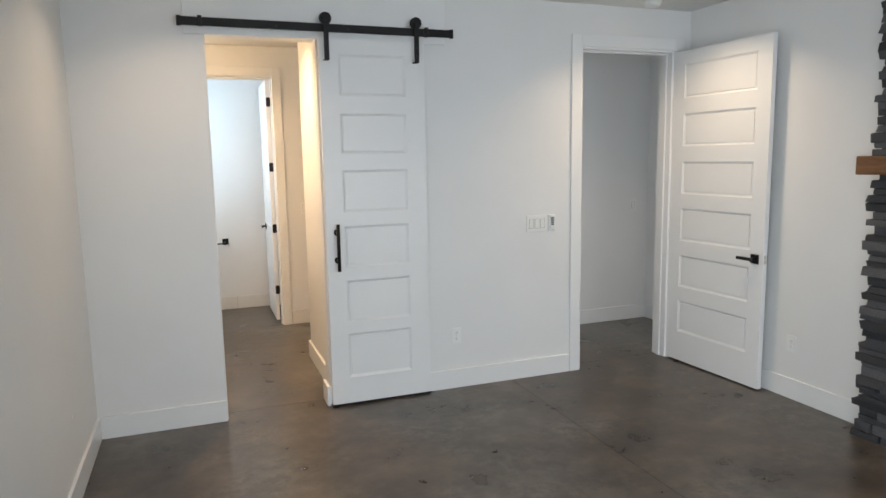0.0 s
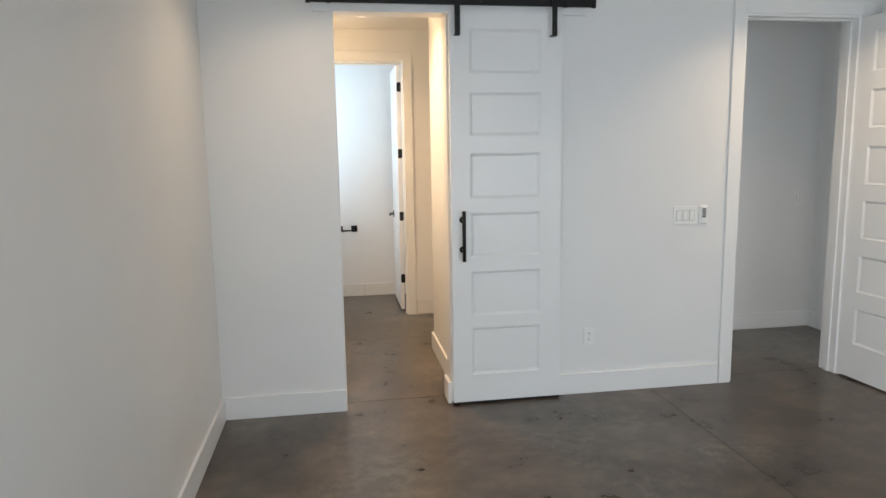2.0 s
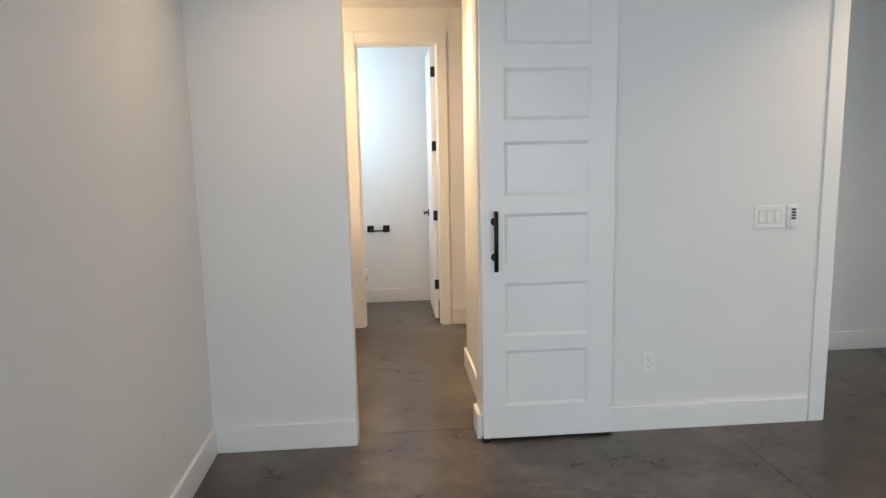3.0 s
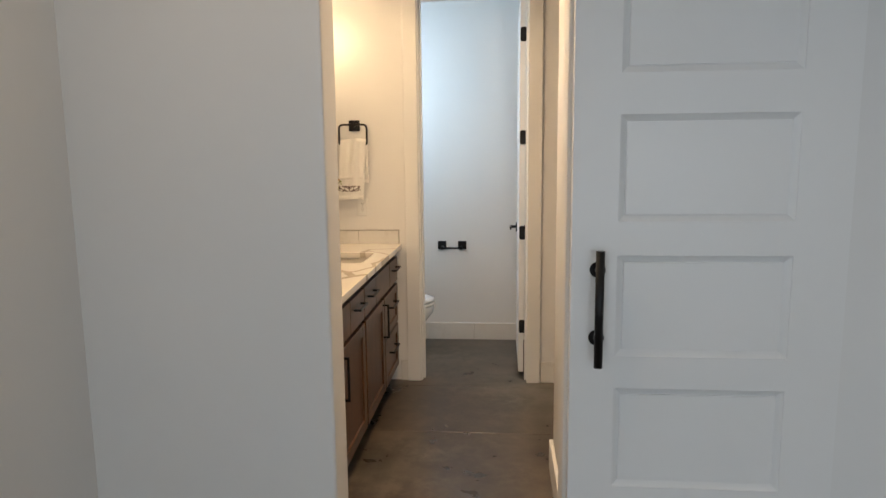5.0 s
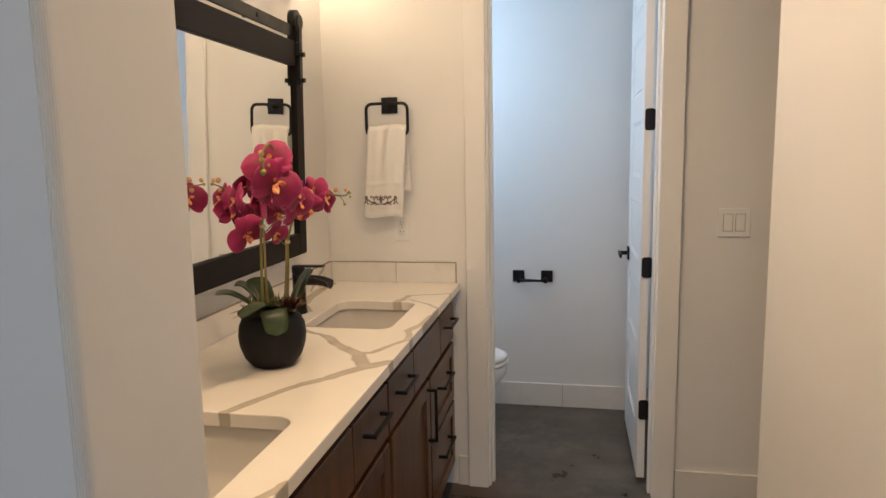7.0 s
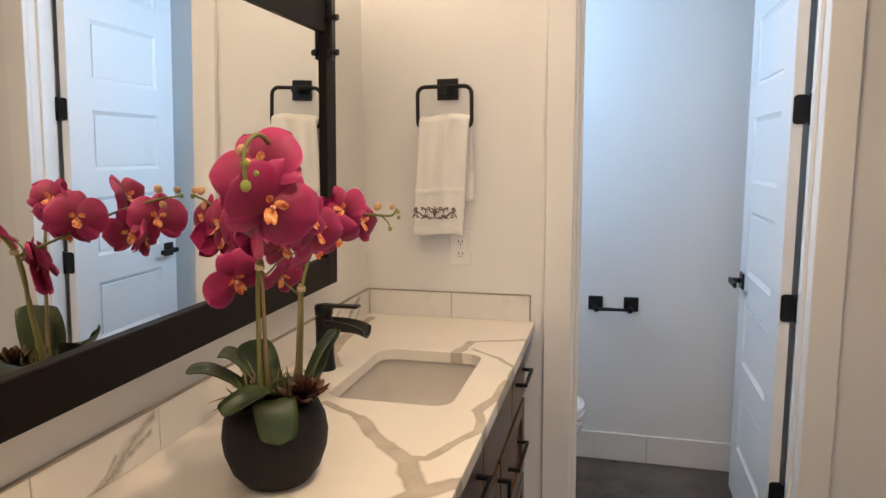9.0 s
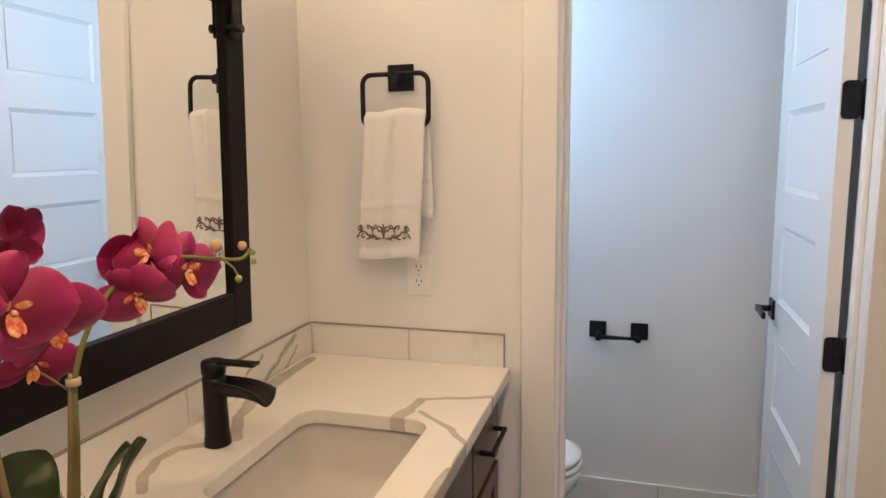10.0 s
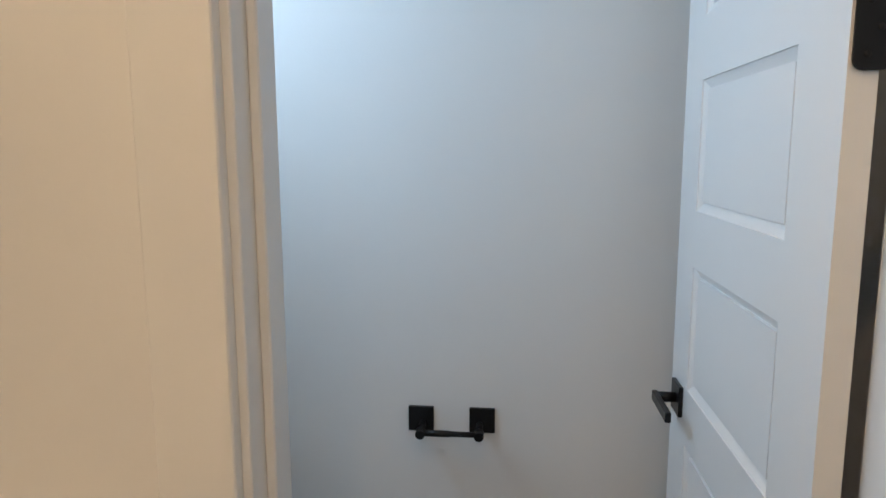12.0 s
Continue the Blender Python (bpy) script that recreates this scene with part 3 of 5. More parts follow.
def hinge_parts(holder, x, y, zs):
    """Black hinge leaves with rounded corners on the edge of a door, and their knuckles."""
    for z in zs:
        pts = rounded_rect(x - 0.043, x, z - 0.045, z + 0.045, 0.012, 4)
        bm = bmesh.new()
        f = bm.faces.new([bm.verts.new((u, y, v)) for u, v in pts])
        got = bmesh.ops.extrude_face_region(bm, geom=[f])
        bmesh.ops.translate(bm, vec=(0, -0.0025, 0), verts=[v for v in got["geom"] if isinstance(v, bmesh.types.BMVert)])
        for dx, dz in ((-0.028, -0.028), (-0.016, 0.0), (-0.028, 0.028)):
            lathe(bm, [(0.0045, -0.0005), (0.0035, 0.0012), (0, 0.0012)], (0, 0, 0), 8)
            bmesh.ops.transform(bm, matrix=pose(x + dx, y - 0.0025, z + dz, 90), verts=bm.verts[-17:])
        h = part("hinge", bm, black_metal, holder, "black steel butt hinge")
        part("knuckle", tube(bmesh.new(), [(x + 0.005, y - 0.003, z - 0.047), (x + 0.005, y - 0.003, z + 0.047)], 0.006), black_metal, h)


PANELS = [(0.130, 0.578, za - 0.011, zb - 0.015) for za, zb in ((0.208, 0.520), (0.595, 0.885), (0.971, 1.251), (1.338, 1.619), (1.720, 1.984), (2.094, 2.358))]

LOW_PANELS = ((0.226, 0.478), (0.594, 0.848), (0.966, 1.222), (1.334, 1.586), (1.706, 1.955), (2.072, 2.330))

# barn door on its track
barn = thing("barn_door", pose(0.815, 4.005, 0.0), "white six-panel sliding barn door hanging open on its track", "door")
leaf_parts(barn, 0.715, 2.44, 0.038, PANELS, 0.018, 0.010)
pull = part("door_pull", tube(bmesh.new(), [(0.079, -0.05, 0.943), (0.079, -0.05, 1.255)], 0.0115, 16), black_metal, barn, "matt black round bar pull")
for z in (1.012, 1.198):
    part("post", tube(bmesh.new(), [(0.079, -0.05, z), (0.079, -0.004, z)], 0.008), black_metal, pull)
    part("rosette", tube(bmesh.new(), [(0.079, -0.006, z), (0.079, 0.0, z)], 0.021, 20), black_metal, pull)
for s in (0.052, 0.648):
    hanger = part("hanger_strap", boxed(s - 0.016, s + 0.016, -0.049, -0.043, 2.298, 2.565, bevel=0.001), black_metal, barn, "matt black strap hanger with a wheel")
    part("strap_back", boxed(s - 0.016, s + 0.016, -0.043, -0.0005, 2.298, 2.306, bevel=0.0008), black_metal, hanger)
    part("wheel", tube(bmesh.new(), [(s, -0.042, 2.552), (s, -0.020, 2.552)], 0.038, 24), black_metal, hanger)
    part("axle_cap", tube(bmesh.new(), [(s, -0.058, 2.552), (s, -0.042, 2.552)], 0.020, 6), black_metal, hanger)
    part("strap_cap", tube(bmesh.new(), [(s, -0.049, 2.565), (s, -0.043, 2.565)], 0.024, 8), black_metal, hanger)
    for z in (2.335, 2.40):
        part("bolt", tube(bmesh.new(), [(s, -0.054, z), (s, -0.048, z)], 0.008, 6), black_metal, hanger)
part("floor_guide", boxed(0.006, 0.046, -0.012, 0.045, 0.0, 0.017, bevel=0.002), black_metal, barn, "small black floor guide")
part("bottom_seal", boxed(0.046, 0.715, 0.004, 0.034, 0.006, 0.019, bevel=0.001), black_metal, barn, "black bottom edge strip")

track = thing("barn_door_track", pose(0, 3.985, 2.497), "long black flat steel track above the opening", "door track")
part("rail", boxed(0.012, 1.714, -0.004, 0.004, -0.025, 0.025, bevel=0.001), black_metal, track)
for x in (0.008, 1.718):
    part("end_cap", boxed(x - 0.012, x + 0.012, -0.010, 0.010, -0.029, 0.029, bevel=0.002), black_metal, track)
for x in (0.13, 0.57, 1.02, 1.53):
    part("stand_off", tube(bmesh.new(), [(x, 0.003, 0), (x, 0.055, 0)], 0.011), black_metal, track)
    part("bolt", tube(bmesh.new(), [(x, -0.009, 0), (x, -0.003, 0)], 0.010, 6), black_metal, track)
for x in (0.125, 1.54):
    part("end_stop", boxed(x - 0.012, x + 0.012, -0.012, 0.012, -0.028, 0.034, bevel=0.002), black_metal, track)
setting("trim", boxed(0.03, 1.69, NF - 0.020, NF - 0.001, 2.435, CEIL, bevel=0.002), trim_paint, "white painted header board behind the door track", "trim")

# bedroom entry door, swung open into the room
entry = thing("door_1", pose(3.622, 4.046, 0.012, 0, 0, -90 + 3.0), "white six-panel wooden door standing open", "door", kind="structure")
leaf_parts(entry, 0.905, 2.445, 0.038, [(0.112, 0.790, za + 0.014, zb + 0.014) for za, zb in LOW_PANELS])
lever_set(entry, 0.838, 0.925, 0.038, -1)
part("latch", boxed(0.9045, 0.9065, 0.008, 0.030, 0.895, 0.955, bevel=0.0005), steel, entry, "steel latch plate")
part("latch_bolt", boxed(0.906, 0.917, 0.012, 0.026, 0.916, 0.934, bevel=0.002), steel, entry)

# toilet room door, swung in
wc = thing("door_2", pose(0.7825, 6.622, 0.028, 0, 0, 90), "white six-panel wooden door swung into the toilet room", "door", kind="structure")
leaf_parts(wc, 0.685, 2.440, 0.033, [(0.133, 0.563, za, zb) for za, zb in LOW_PANELS])
lever_set(wc, 0.618, 0.930, 0.033, -1)
hinges = thing("door_hinges", pose(0.795, 6.6195, 0), "four black steel hinges on the toilet room door", "hinge")
hinge_parts(hinges, 0.0, 0.0, (0.347, 0.985, 1.610, 2.257))

# ---- bedroom: fittings and fireplace ----
def wall_plate(name, at_pose, w, h, label, kind):
    """A cover plate in local x (along the wall) and z, its back on y = 0 and its face towards -y."""
    p = thing(name, at_pose, label, kind)
    part("plate", boxed(-w / 2, w / 2, -0.006, 0, -h / 2, h / 2, bevel=0.002, segments=2), plate_plastic, p)
    return p


def rocker(p, x):
    part("rocker", boxed(x - 0.0165, x + 0.0165, -0.0085, -0.005, -0.033, 0.033, bevel=0.0015), plate_plastic, p)
    part("frame_gap", boxed(x - 0.0185, x + 0.0185, -0.0066, -0.005, -0.035, 0.035, bevel=0), grout, p)


def receptacle(p):
    for z in (0.020, -0.020):
        r = part("socket", boxed(-0.0165, 0.0165, -0.008, -0.005, z - 0.014, z + 0.014, bevel=0.003), plate_plastic, p)
        for x, hh in ((-0.0065, 0.0045), (0.0065, 0.0036)):
            part("slot", boxed(x - 0.0011, x + 0.0011, -0.0086, -0.0075, z + 0.003 - hh, z + 0.003 + hh, bevel=0), slot_dark, r)
        part("ground_hole", tube(bmesh.new(), [(0, -0.0086, z - 0.008), (0, -0.0075, z - 0.008)], 0.0024, 10), slot_dark, r)
    part("screw", tube(bmesh.new(), [(0, -0.0075, 0), (0, -0.0055, 0)], 0.003, 8), steel, p)


p = wall_plate("light_switch", pose(2.409, NF, 1.176), 0.172, 0.122, "white three-gang rocker switch plate on the bedroom wall", "light switch")
for x in (-0.046, 0.0, 0.046):
    rocker(p, x)
fan = thing("fan_remote", pose(2.535, NF, 1.178), "white wall-mounted remote with dark buttons", "remote control")
part("cradle", boxed(-0.031, 0.031, -0.010, 0, -0.062, 0.062, bevel=0.003), plate_plastic, fan)
body = part("body", boxed(-0.020, 0.020, -0.020, -0.010, -0.055, 0.055, bevel=0.004), plate_plastic, fan)
for i, z in enumerate((0.036, 0.020, 0.004, -0.012)):
    part("button", boxed(-0.013, 0.013, -0.0225, -0.019, z - 0.005, z + 0.005, bevel=0.001), slot_dark, body)
p = wall_plate("power_outlet", pose(1.752, NF, 0.389), 0.072, 0.114, "white duplex power outlet low on the bedroom wall", "outlet")
receptacle(p)
p = wall_plate("power_outlet", pose(3.775, 2.965, 0.379, 0, 0, -90), 0.072, 0.114, "white duplex power outlet beside the fireplace", "outlet")
receptacle(p)
p = wall_plate("light_switch", pose(4.165, 5.28, 1.17), 0.072, 0.114, "white single rocker switch in the hall", "light switch")
rocker(p, 0.0)
smoke = thing("smoke_detector", pose(3.25, 3.86, CEIL), "white round smoke detector on the ceiling", "smoke detector")
part("base", lathe(bmesh.new(), [(0.0, 0.0), (0.068, 0.0), (0.068, -0.012), (0.0, -0.012)]), plate_plastic, smoke)
part("cover", lathe(bmesh.new(), [(0.058, -0.011), (0.056, -0.030), (0.040, -0.038), (0.0, -0.040)]), plate_plastic, smoke)
scuff = thing("wall_patch", pose(-0.61, 3.34, 0.41, 28, 0, 0), "small white putty dab on the painted wall", "wall mark")
bm = bmesh.new()
lathe(bm, [(0.0, 0.0035), (0.006, 0.003), (0.010, 0.0008), (0.010, 0.0)], (0, 0, 0), 14)
for v in bm.verts:
    v.co = Vector((v.co.z, v.co.x * 0.8, v.co.y * 1.9))
part("dab", bm, porcelain, scuff)

fire = thing("fireplace", pose(3.775, 1.6, 0), "dark grey stacked ledger stone fireplace with a wooden mantel", "fireplace")
part("core", boxed(-0.125, 0, -0.75, 0.74, 0, CEIL, bevel=0), ledge, fire, "dark stone core")
mantel = part("mantel", boxed(-0.190, -0.0, -0.88, 0.842, 1.538, 1.642, bevel=0.006), mantel_wood, fire, "brown stained timber mantel shelf")

# ---- vanity ----
van = thing("vanity_cabinet", pose(-0.07, 5.35, 0), "dark walnut-stained vanity with shaker doors and black pulls", "cabinet")
Y0, Y1 = NB - 5.35, BF - 5.35
bm = box(bmesh.new(), -0.539, 0.0, Y0, Y1, 0.10, 0.745, 0.001)
box(bm, -0.02, 0.0, Y0, Y1, 0.746, 0.895, 0.001)
# near-black body: the shade between the fronts is put into its colour
part("body", bm, espresso_and_gap_shade, van)
part("toe_kick", boxed(-0.539, -0.07, Y0, Y1, 0.0, 0.10, bevel=0), espresso_and_gap_shade, van)


def bar_pull(holder, y, z, length, upright):
    """A square black bar pull standing off the front (local +x)."""
    half = length / 2
    if upright:
        g = part("pull", boxed(0.046, 0.056, y - 0.005, y + 0.005, z - half, z + half, bevel=0.001), black_metal, holder, "black square bar pull")
        for d in (-half + 0.005, half - 0.005):
            part("pull_foot", boxed(0.019, 0.047, y - 0.005, y + 0.005, z + d - 0.005, z + d + 0.005, bevel=0.0008), black_metal, g)
    else:
        g = part("pull", boxed(0.046, 0.056, y - half, y + half, z - 0.005, z + 0.005, bevel=0.001), black_metal, holder, "black square bar pull")
        for d in (-half + 0.005, half - 0.005):
            part("pull_foot", boxed(0.019, 0.047, y + d - 0.005, y + d + 0.005, z - 0.005, z + 0.005, bevel=0.0008), black_metal, g)


def slab_front(name, ya, yb, za, zb):
    return part(name, boxed(0.0005, 0.020, ya + 0.003, yb - 0.003, za, zb, bevel=0.0015), wood, van)


def shaker_front(name, ya, yb, za, zb, rail=0.058):
    """Stiles and rails round a recessed panel."""
    ya, yb = ya + 0.003, yb - 0.003
    bm = bmesh.new()
    box(bm, 0.0005, 0.020, ya, ya + rail, za, zb, 0.0012)
    box(bm, 0.0005, 0.020, yb - rail, yb, za, zb, 0.0012)
    box(bm, 0.0005, 0.0197, ya + rail, yb - rail, za, za + rail, 0.0012)
    box(bm, 0.0005, 0.0197, ya + rail, yb - rail, zb - rail, zb, 0.0012)
    g = part(name, bm, wood, van)
    part("panel", boxed(0.0005, 0.010, ya + rail, yb - rail, za + rail, zb - rail, bevel=0), wood, g)
    return g


k = 5.35
for ya, yb, handle in ((6.197, 6.485, True), (5.748, 6.191, False), (5.443, 5.748, True), (5.131, 5.436, True), (4.690, 5.131, False), (4.385, 4.684, True)):
    f = slab_front("drawer_front" if handle else "false_front", ya - k, yb - k, 0.690, 0.845)
    if handle:
        bar_pull(f, (ya + yb) / 2 - k, 0.787, 0.16, False)
for ya, yb, za, zb in ((5.995, 6.485, 0.415, 0.668), (5.995, 6.485, 0.115, 0.402), (4.385, 4.880, 0.415, 0.668), (4.385, 4.880, 0.115, 0.402)):
    f = shaker_front("drawer_front", ya - k, yb - k, za, zb, 0.05)
    bar_pull(f, (ya + yb) / 2 - k - 0.02, zb - 0.085 if zb > 0.5 else zb - 0.10, 0.20, False)
for ya, yb, side in ((5.463, 5.985, 1), (4.893, 5.440, -1)):
    f = shaker_front("door", ya - k, yb - k, 0.115, 0.668)
    bar_pull(f, (yb - 0.04 if side > 0 else ya + 0.045) - k, 0.545, 0.20, True)

TOP = 0.928
SINKS = ((5.70, 6.10), (4.575, 4.975))
top = thing("vanity_worktop", pose(0, 0, 0), "white quartz worktop with bold grey-brown veins", "worktop")
bm = bmesh.new()
loops = [[(-0.607, NB + 0.002), (-0.020, NB + 0.002), (-0.020, BF - 0.002), (-0.607, BF - 0.002)]]
loops += [rounded_rect(-0.418, -0.118, a, b, 0.045, 6) for a, b in SINKS]
edges = []
for loop in loops:
    vs = [bm.verts.new((x, y, TOP - 0.032)) for x, y in loop]
    edges += [bm.edges.new((vs[i], vs[(i + 1) % len(vs)])) for i in range(len(vs))]
bmesh.ops.triangle_fill(bm, use_beauty=True, use_dissolve=False, edges=edges)
got = bmesh.ops.extrude_face_region(bm, geom=bm.faces[:])
bmesh.ops.translate(bm, vec=(0, 0, 0.032), verts=[v for v in got["geom"] if isinstance(v, bmesh.types.BMVert)])
bmesh.ops.recalc_face_normals(bm, faces=bm.faces)
rim_edges = [e for e in bm.edges if len(e.link_faces) == 2 and e.calc_face_angle(0) > 1.2 and min(v.co.z for v in e.verts) > TOP - 0.001]
bmesh.ops.bevel(bm, geom=rim_edges, offset=0.003, segments=2, profile=0.5, affect="EDGES")
part("slab", bm, quartz, top)

for a, b in SINKS:
    sink = thing("undermount_sink", pose(-0.268, (a + b) / 2, 0.895), "pale glazed rectangular undermount sink", "sink", "sinks in the vanity")
    bm = bmesh.new()
    hx, hy = 0.158, (b - a) / 2 + 0.008
    rings = []
    for shrink, z, r in ((0.0, 0.0, 0.05), (0.006, -0.03, 0.05), (0.022, -0.095, 0.05), (0.034, -0.112, 0.05), (0.050, -0.121, 0.048), (0.085, -0.129, 0.045), (0.125, -0.1352, 0.032)):
        rings.append([bm.verts.new((x, y, z)) for x, y in rounded_rect(-hx + shrink, hx - shrink, -hy + shrink, hy - shrink, r, 6)])
    for p0, p1 in zip(rings, rings[1:]):
        n = len(p0)
        for i in range(n):
            bm.faces.new((p0[i], p0[(i + 1) % n], p1[(i + 1) % n], p1[i])).smooth = True
    bm.faces.new(rings[-1]).smooth = True
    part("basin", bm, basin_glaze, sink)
    part("drain", lathe(bmesh.new(), [(0.028, -0.1350), (0.026, -0.1315), (0.014, -0.1312), (0.0, -0.129)], (-0.03, 0, 0), 24), black_metal, sink, "black drain")


def faucet(y):
    """Single-hole tap with an open waterfall spout and a flat lever, facing +x."""
    f = thing("faucet", pose(-0.497, y, TOP), "matt black single-hole waterfall faucet behind the sink", "faucet", "faucets on the vanity")
    part("body", lathe(bmesh.new(), [(0.0, 0.0), (0.0265, 0.0), (0.0265, 0.004), (0.0235, 0.03), (0.0225, 0.12), (0.0225, 0.140), (0.0, 0.140)], sides=28), black_metal, f)
    bm = bmesh.new()
    rings = []
    for i in range(11):
        u = i / 10
        x, z = 0.005 + 0.114 * u, 0.136 - 0.004 * u - 0.016 * u ** 4
        half, deep = 0.022 + 0.008 * u, 0.036 - 0.010 * u
        ring = []
        for j in range(17):
            a = math.pi * j / 16
            ring.append((x, -half * math.cos(a), z - deep * math.sin(a)))
        ring += [(x, half * 0.84 * math.cos(math.pi * j / 8), z - (deep - 0.004) * math.sin(math.pi * j / 8)) for j in range(9)]
        rings.append([bm.verts.new(c) for c in ring])
    for p0, p1 in zip(rings, rings[1:]):
        for i in range(len(p0)):
            bm.faces.new((p0[i], p0[(i + 1) % len(p0)], p1[(i + 1) % len(p1)], p1[i])).smooth = True
    bm.faces.new(rings[0]), bm.faces.new(rings[-1])
    part("spout", bm, black_metal, f)
    part("collar", lathe(bmesh.new(), [(0.0205, 0.139), (0.0205, 0.146), (0.0235, 0.147), (0.0235, 0.168), (0.021, 0.172), (0.0, 0.172)], sides=28), black_metal, f)
    bm = bmesh.new()
    box(bm, -0.012, 0.098, -0.013, 0.013, 0.166, 0.1735, 0.0025, 2)
    for v in bm.verts:
        v.co.z += max(0, v.co.x - 0.02) * 0.02
    part("lever", bm, black_metal, f)
    return f


faucet(5.885)
faucet(4.775)

# tile upstand round the worktop
up = thing("backsplash", pose(0, 0, 0), "low marble-look tile upstand above the worktop", "backsplash", kind="structure")
for x0, x1 in ((-0.60, -0.303), (-0.303, -0.036)):
    part("tile", boxed(x0 + 0.001, x1 - 0.001, BF - 0.010, BF - 0.001, TOP, TOP + 0.088, bevel=0.0012), plain_tile, up)
for y0, y1 in ((6.222, 6.487), (5.932, 6.222), (5.648, 5.932), (5.363, 5.648), (5.077, 5.363), (4.79, 5.077), (4.50, 4.79), (NB + 0.003, 4.50)):
    part("tile", boxed(-0.609, -0.600, y0 + 0.001, y1 - 0.001, TOP, TOP + 0.088, bevel=0.0012), tile, up)
part("edge_trim", boxed(-0.60, -0.034, BF - 0.0115, BF - 0.0005, TOP + 0.088, TOP + 0.0905, bevel=0), grout, up, "thin dark top edge")
part("edge_trim", boxed(-0.6095, -0.5985, NB + 0.003, 6.487, TOP + 0.088, TOP + 0.0905, bevel=0), grout, up, "thin dark top edge")
part("edge_trim", boxed(-0.0365, -0.034, BF - 0.0115, BF - 0.0005, TOP, TOP + 0.088, bevel=0), grout, up, "thin dark end edge")
part("grout_line", boxed(-0.6, -0.038, BF - 0.006, BF - 0.0015, TOP, TOP + 0.087, bevel=0), grout, up)
part("grout_line", boxed(-0.6085, -0.604, NB + 0.004, 6.486, TOP, TOP + 0.087, bevel=0), grout, up)

# ---- mirror on a small barn-door rail ----
# it hangs a little forward at the top and off the wall at its near end
mir = thing("vanity_mirror", pose(-0.5565, 5.38, 1.5, 0, 1.4, 0.95) @ Matrix.Translation((-0.045, 0, -0.39)), "large mirror in a dark wood frame hung from a flat rail", "mirror")
L, R, H = 4.62 - 5.38, 6.137 - 5.38, 0.793
part("frame_stile", boxed(0.012, 0.057, R - 0.068, R, 0.0, H, bevel=0.002), espresso_and_gap_shade, mir)
part("frame_stile", boxed(0.012, 0.057, L, L + 0.068, 0.0, H, bevel=0.002), espresso_and_gap_shade, mir)
part("frame_rail", boxed(0.012, 0.057, L + 0.068, R - 0.068, 0.0, 0.082, bevel=0.002), espresso_and_gap_shade, mir)
part("frame_rail", boxed(0.012, 0.057, L + 0.068, R - 0.068, H - 0.088, H, bevel=0.002), espresso_and_gap_shade, mir)
part("glass", boxed(0.016, 0.045, L + 0.06, R - 0.06, 0.075, H - 0.08, bevel=0), mirror_glass, mir)
part("hanging_rail", boxed(0.042, 0.050, L - 0.1, R - 0.03, 0.808, 0.850, bevel=0.001), black_metal, mir, "dark flat steel rail")
for y in (R - 0.045, L + 0.045):
    st = part("hanger_strap", boxed(0.064, 0.070, y - 0.014, y + 0.014, 0.635, 0.86, bevel=0.001), black_metal, mir, "black strap hanger with a wheel")
    part("strap_cap", tube(bmesh.new(), [(0.064, y, 0.865), (0.070, y, 0.865)], 0.026, 14), black_metal, st)
    part("wheel", tube(bmesh.new(), [(0.034, y, 0.872), (0.058, y, 0.872)], 0.036, 24), black_metal, st)
    part("wheel_box", boxed(0.026, 0.064, y - 0.022, y + 0.022, 0.79, 0.835, bevel=0.002), black_metal, st)
    for z in (0.655, 0.748):
        part("bolt", tube(bmesh.new(), [(0.062, y, z), (0.084, y, z)], 0.0085, 10), black_metal, st)
        part("bolt", tube(bmesh.new(), [(0.066, y - 0.026, z), (0.066, y + 0.026, z)], 0.006, 10), black_metal, st)
for y in (L + 0.25, 0.0, R - 0.36):
    part("rail_bolt", tube(bmesh.new(), [(0.0, y, 0.829), (0.056, y, 0.829)], 0.008, 10), black_metal, mir)

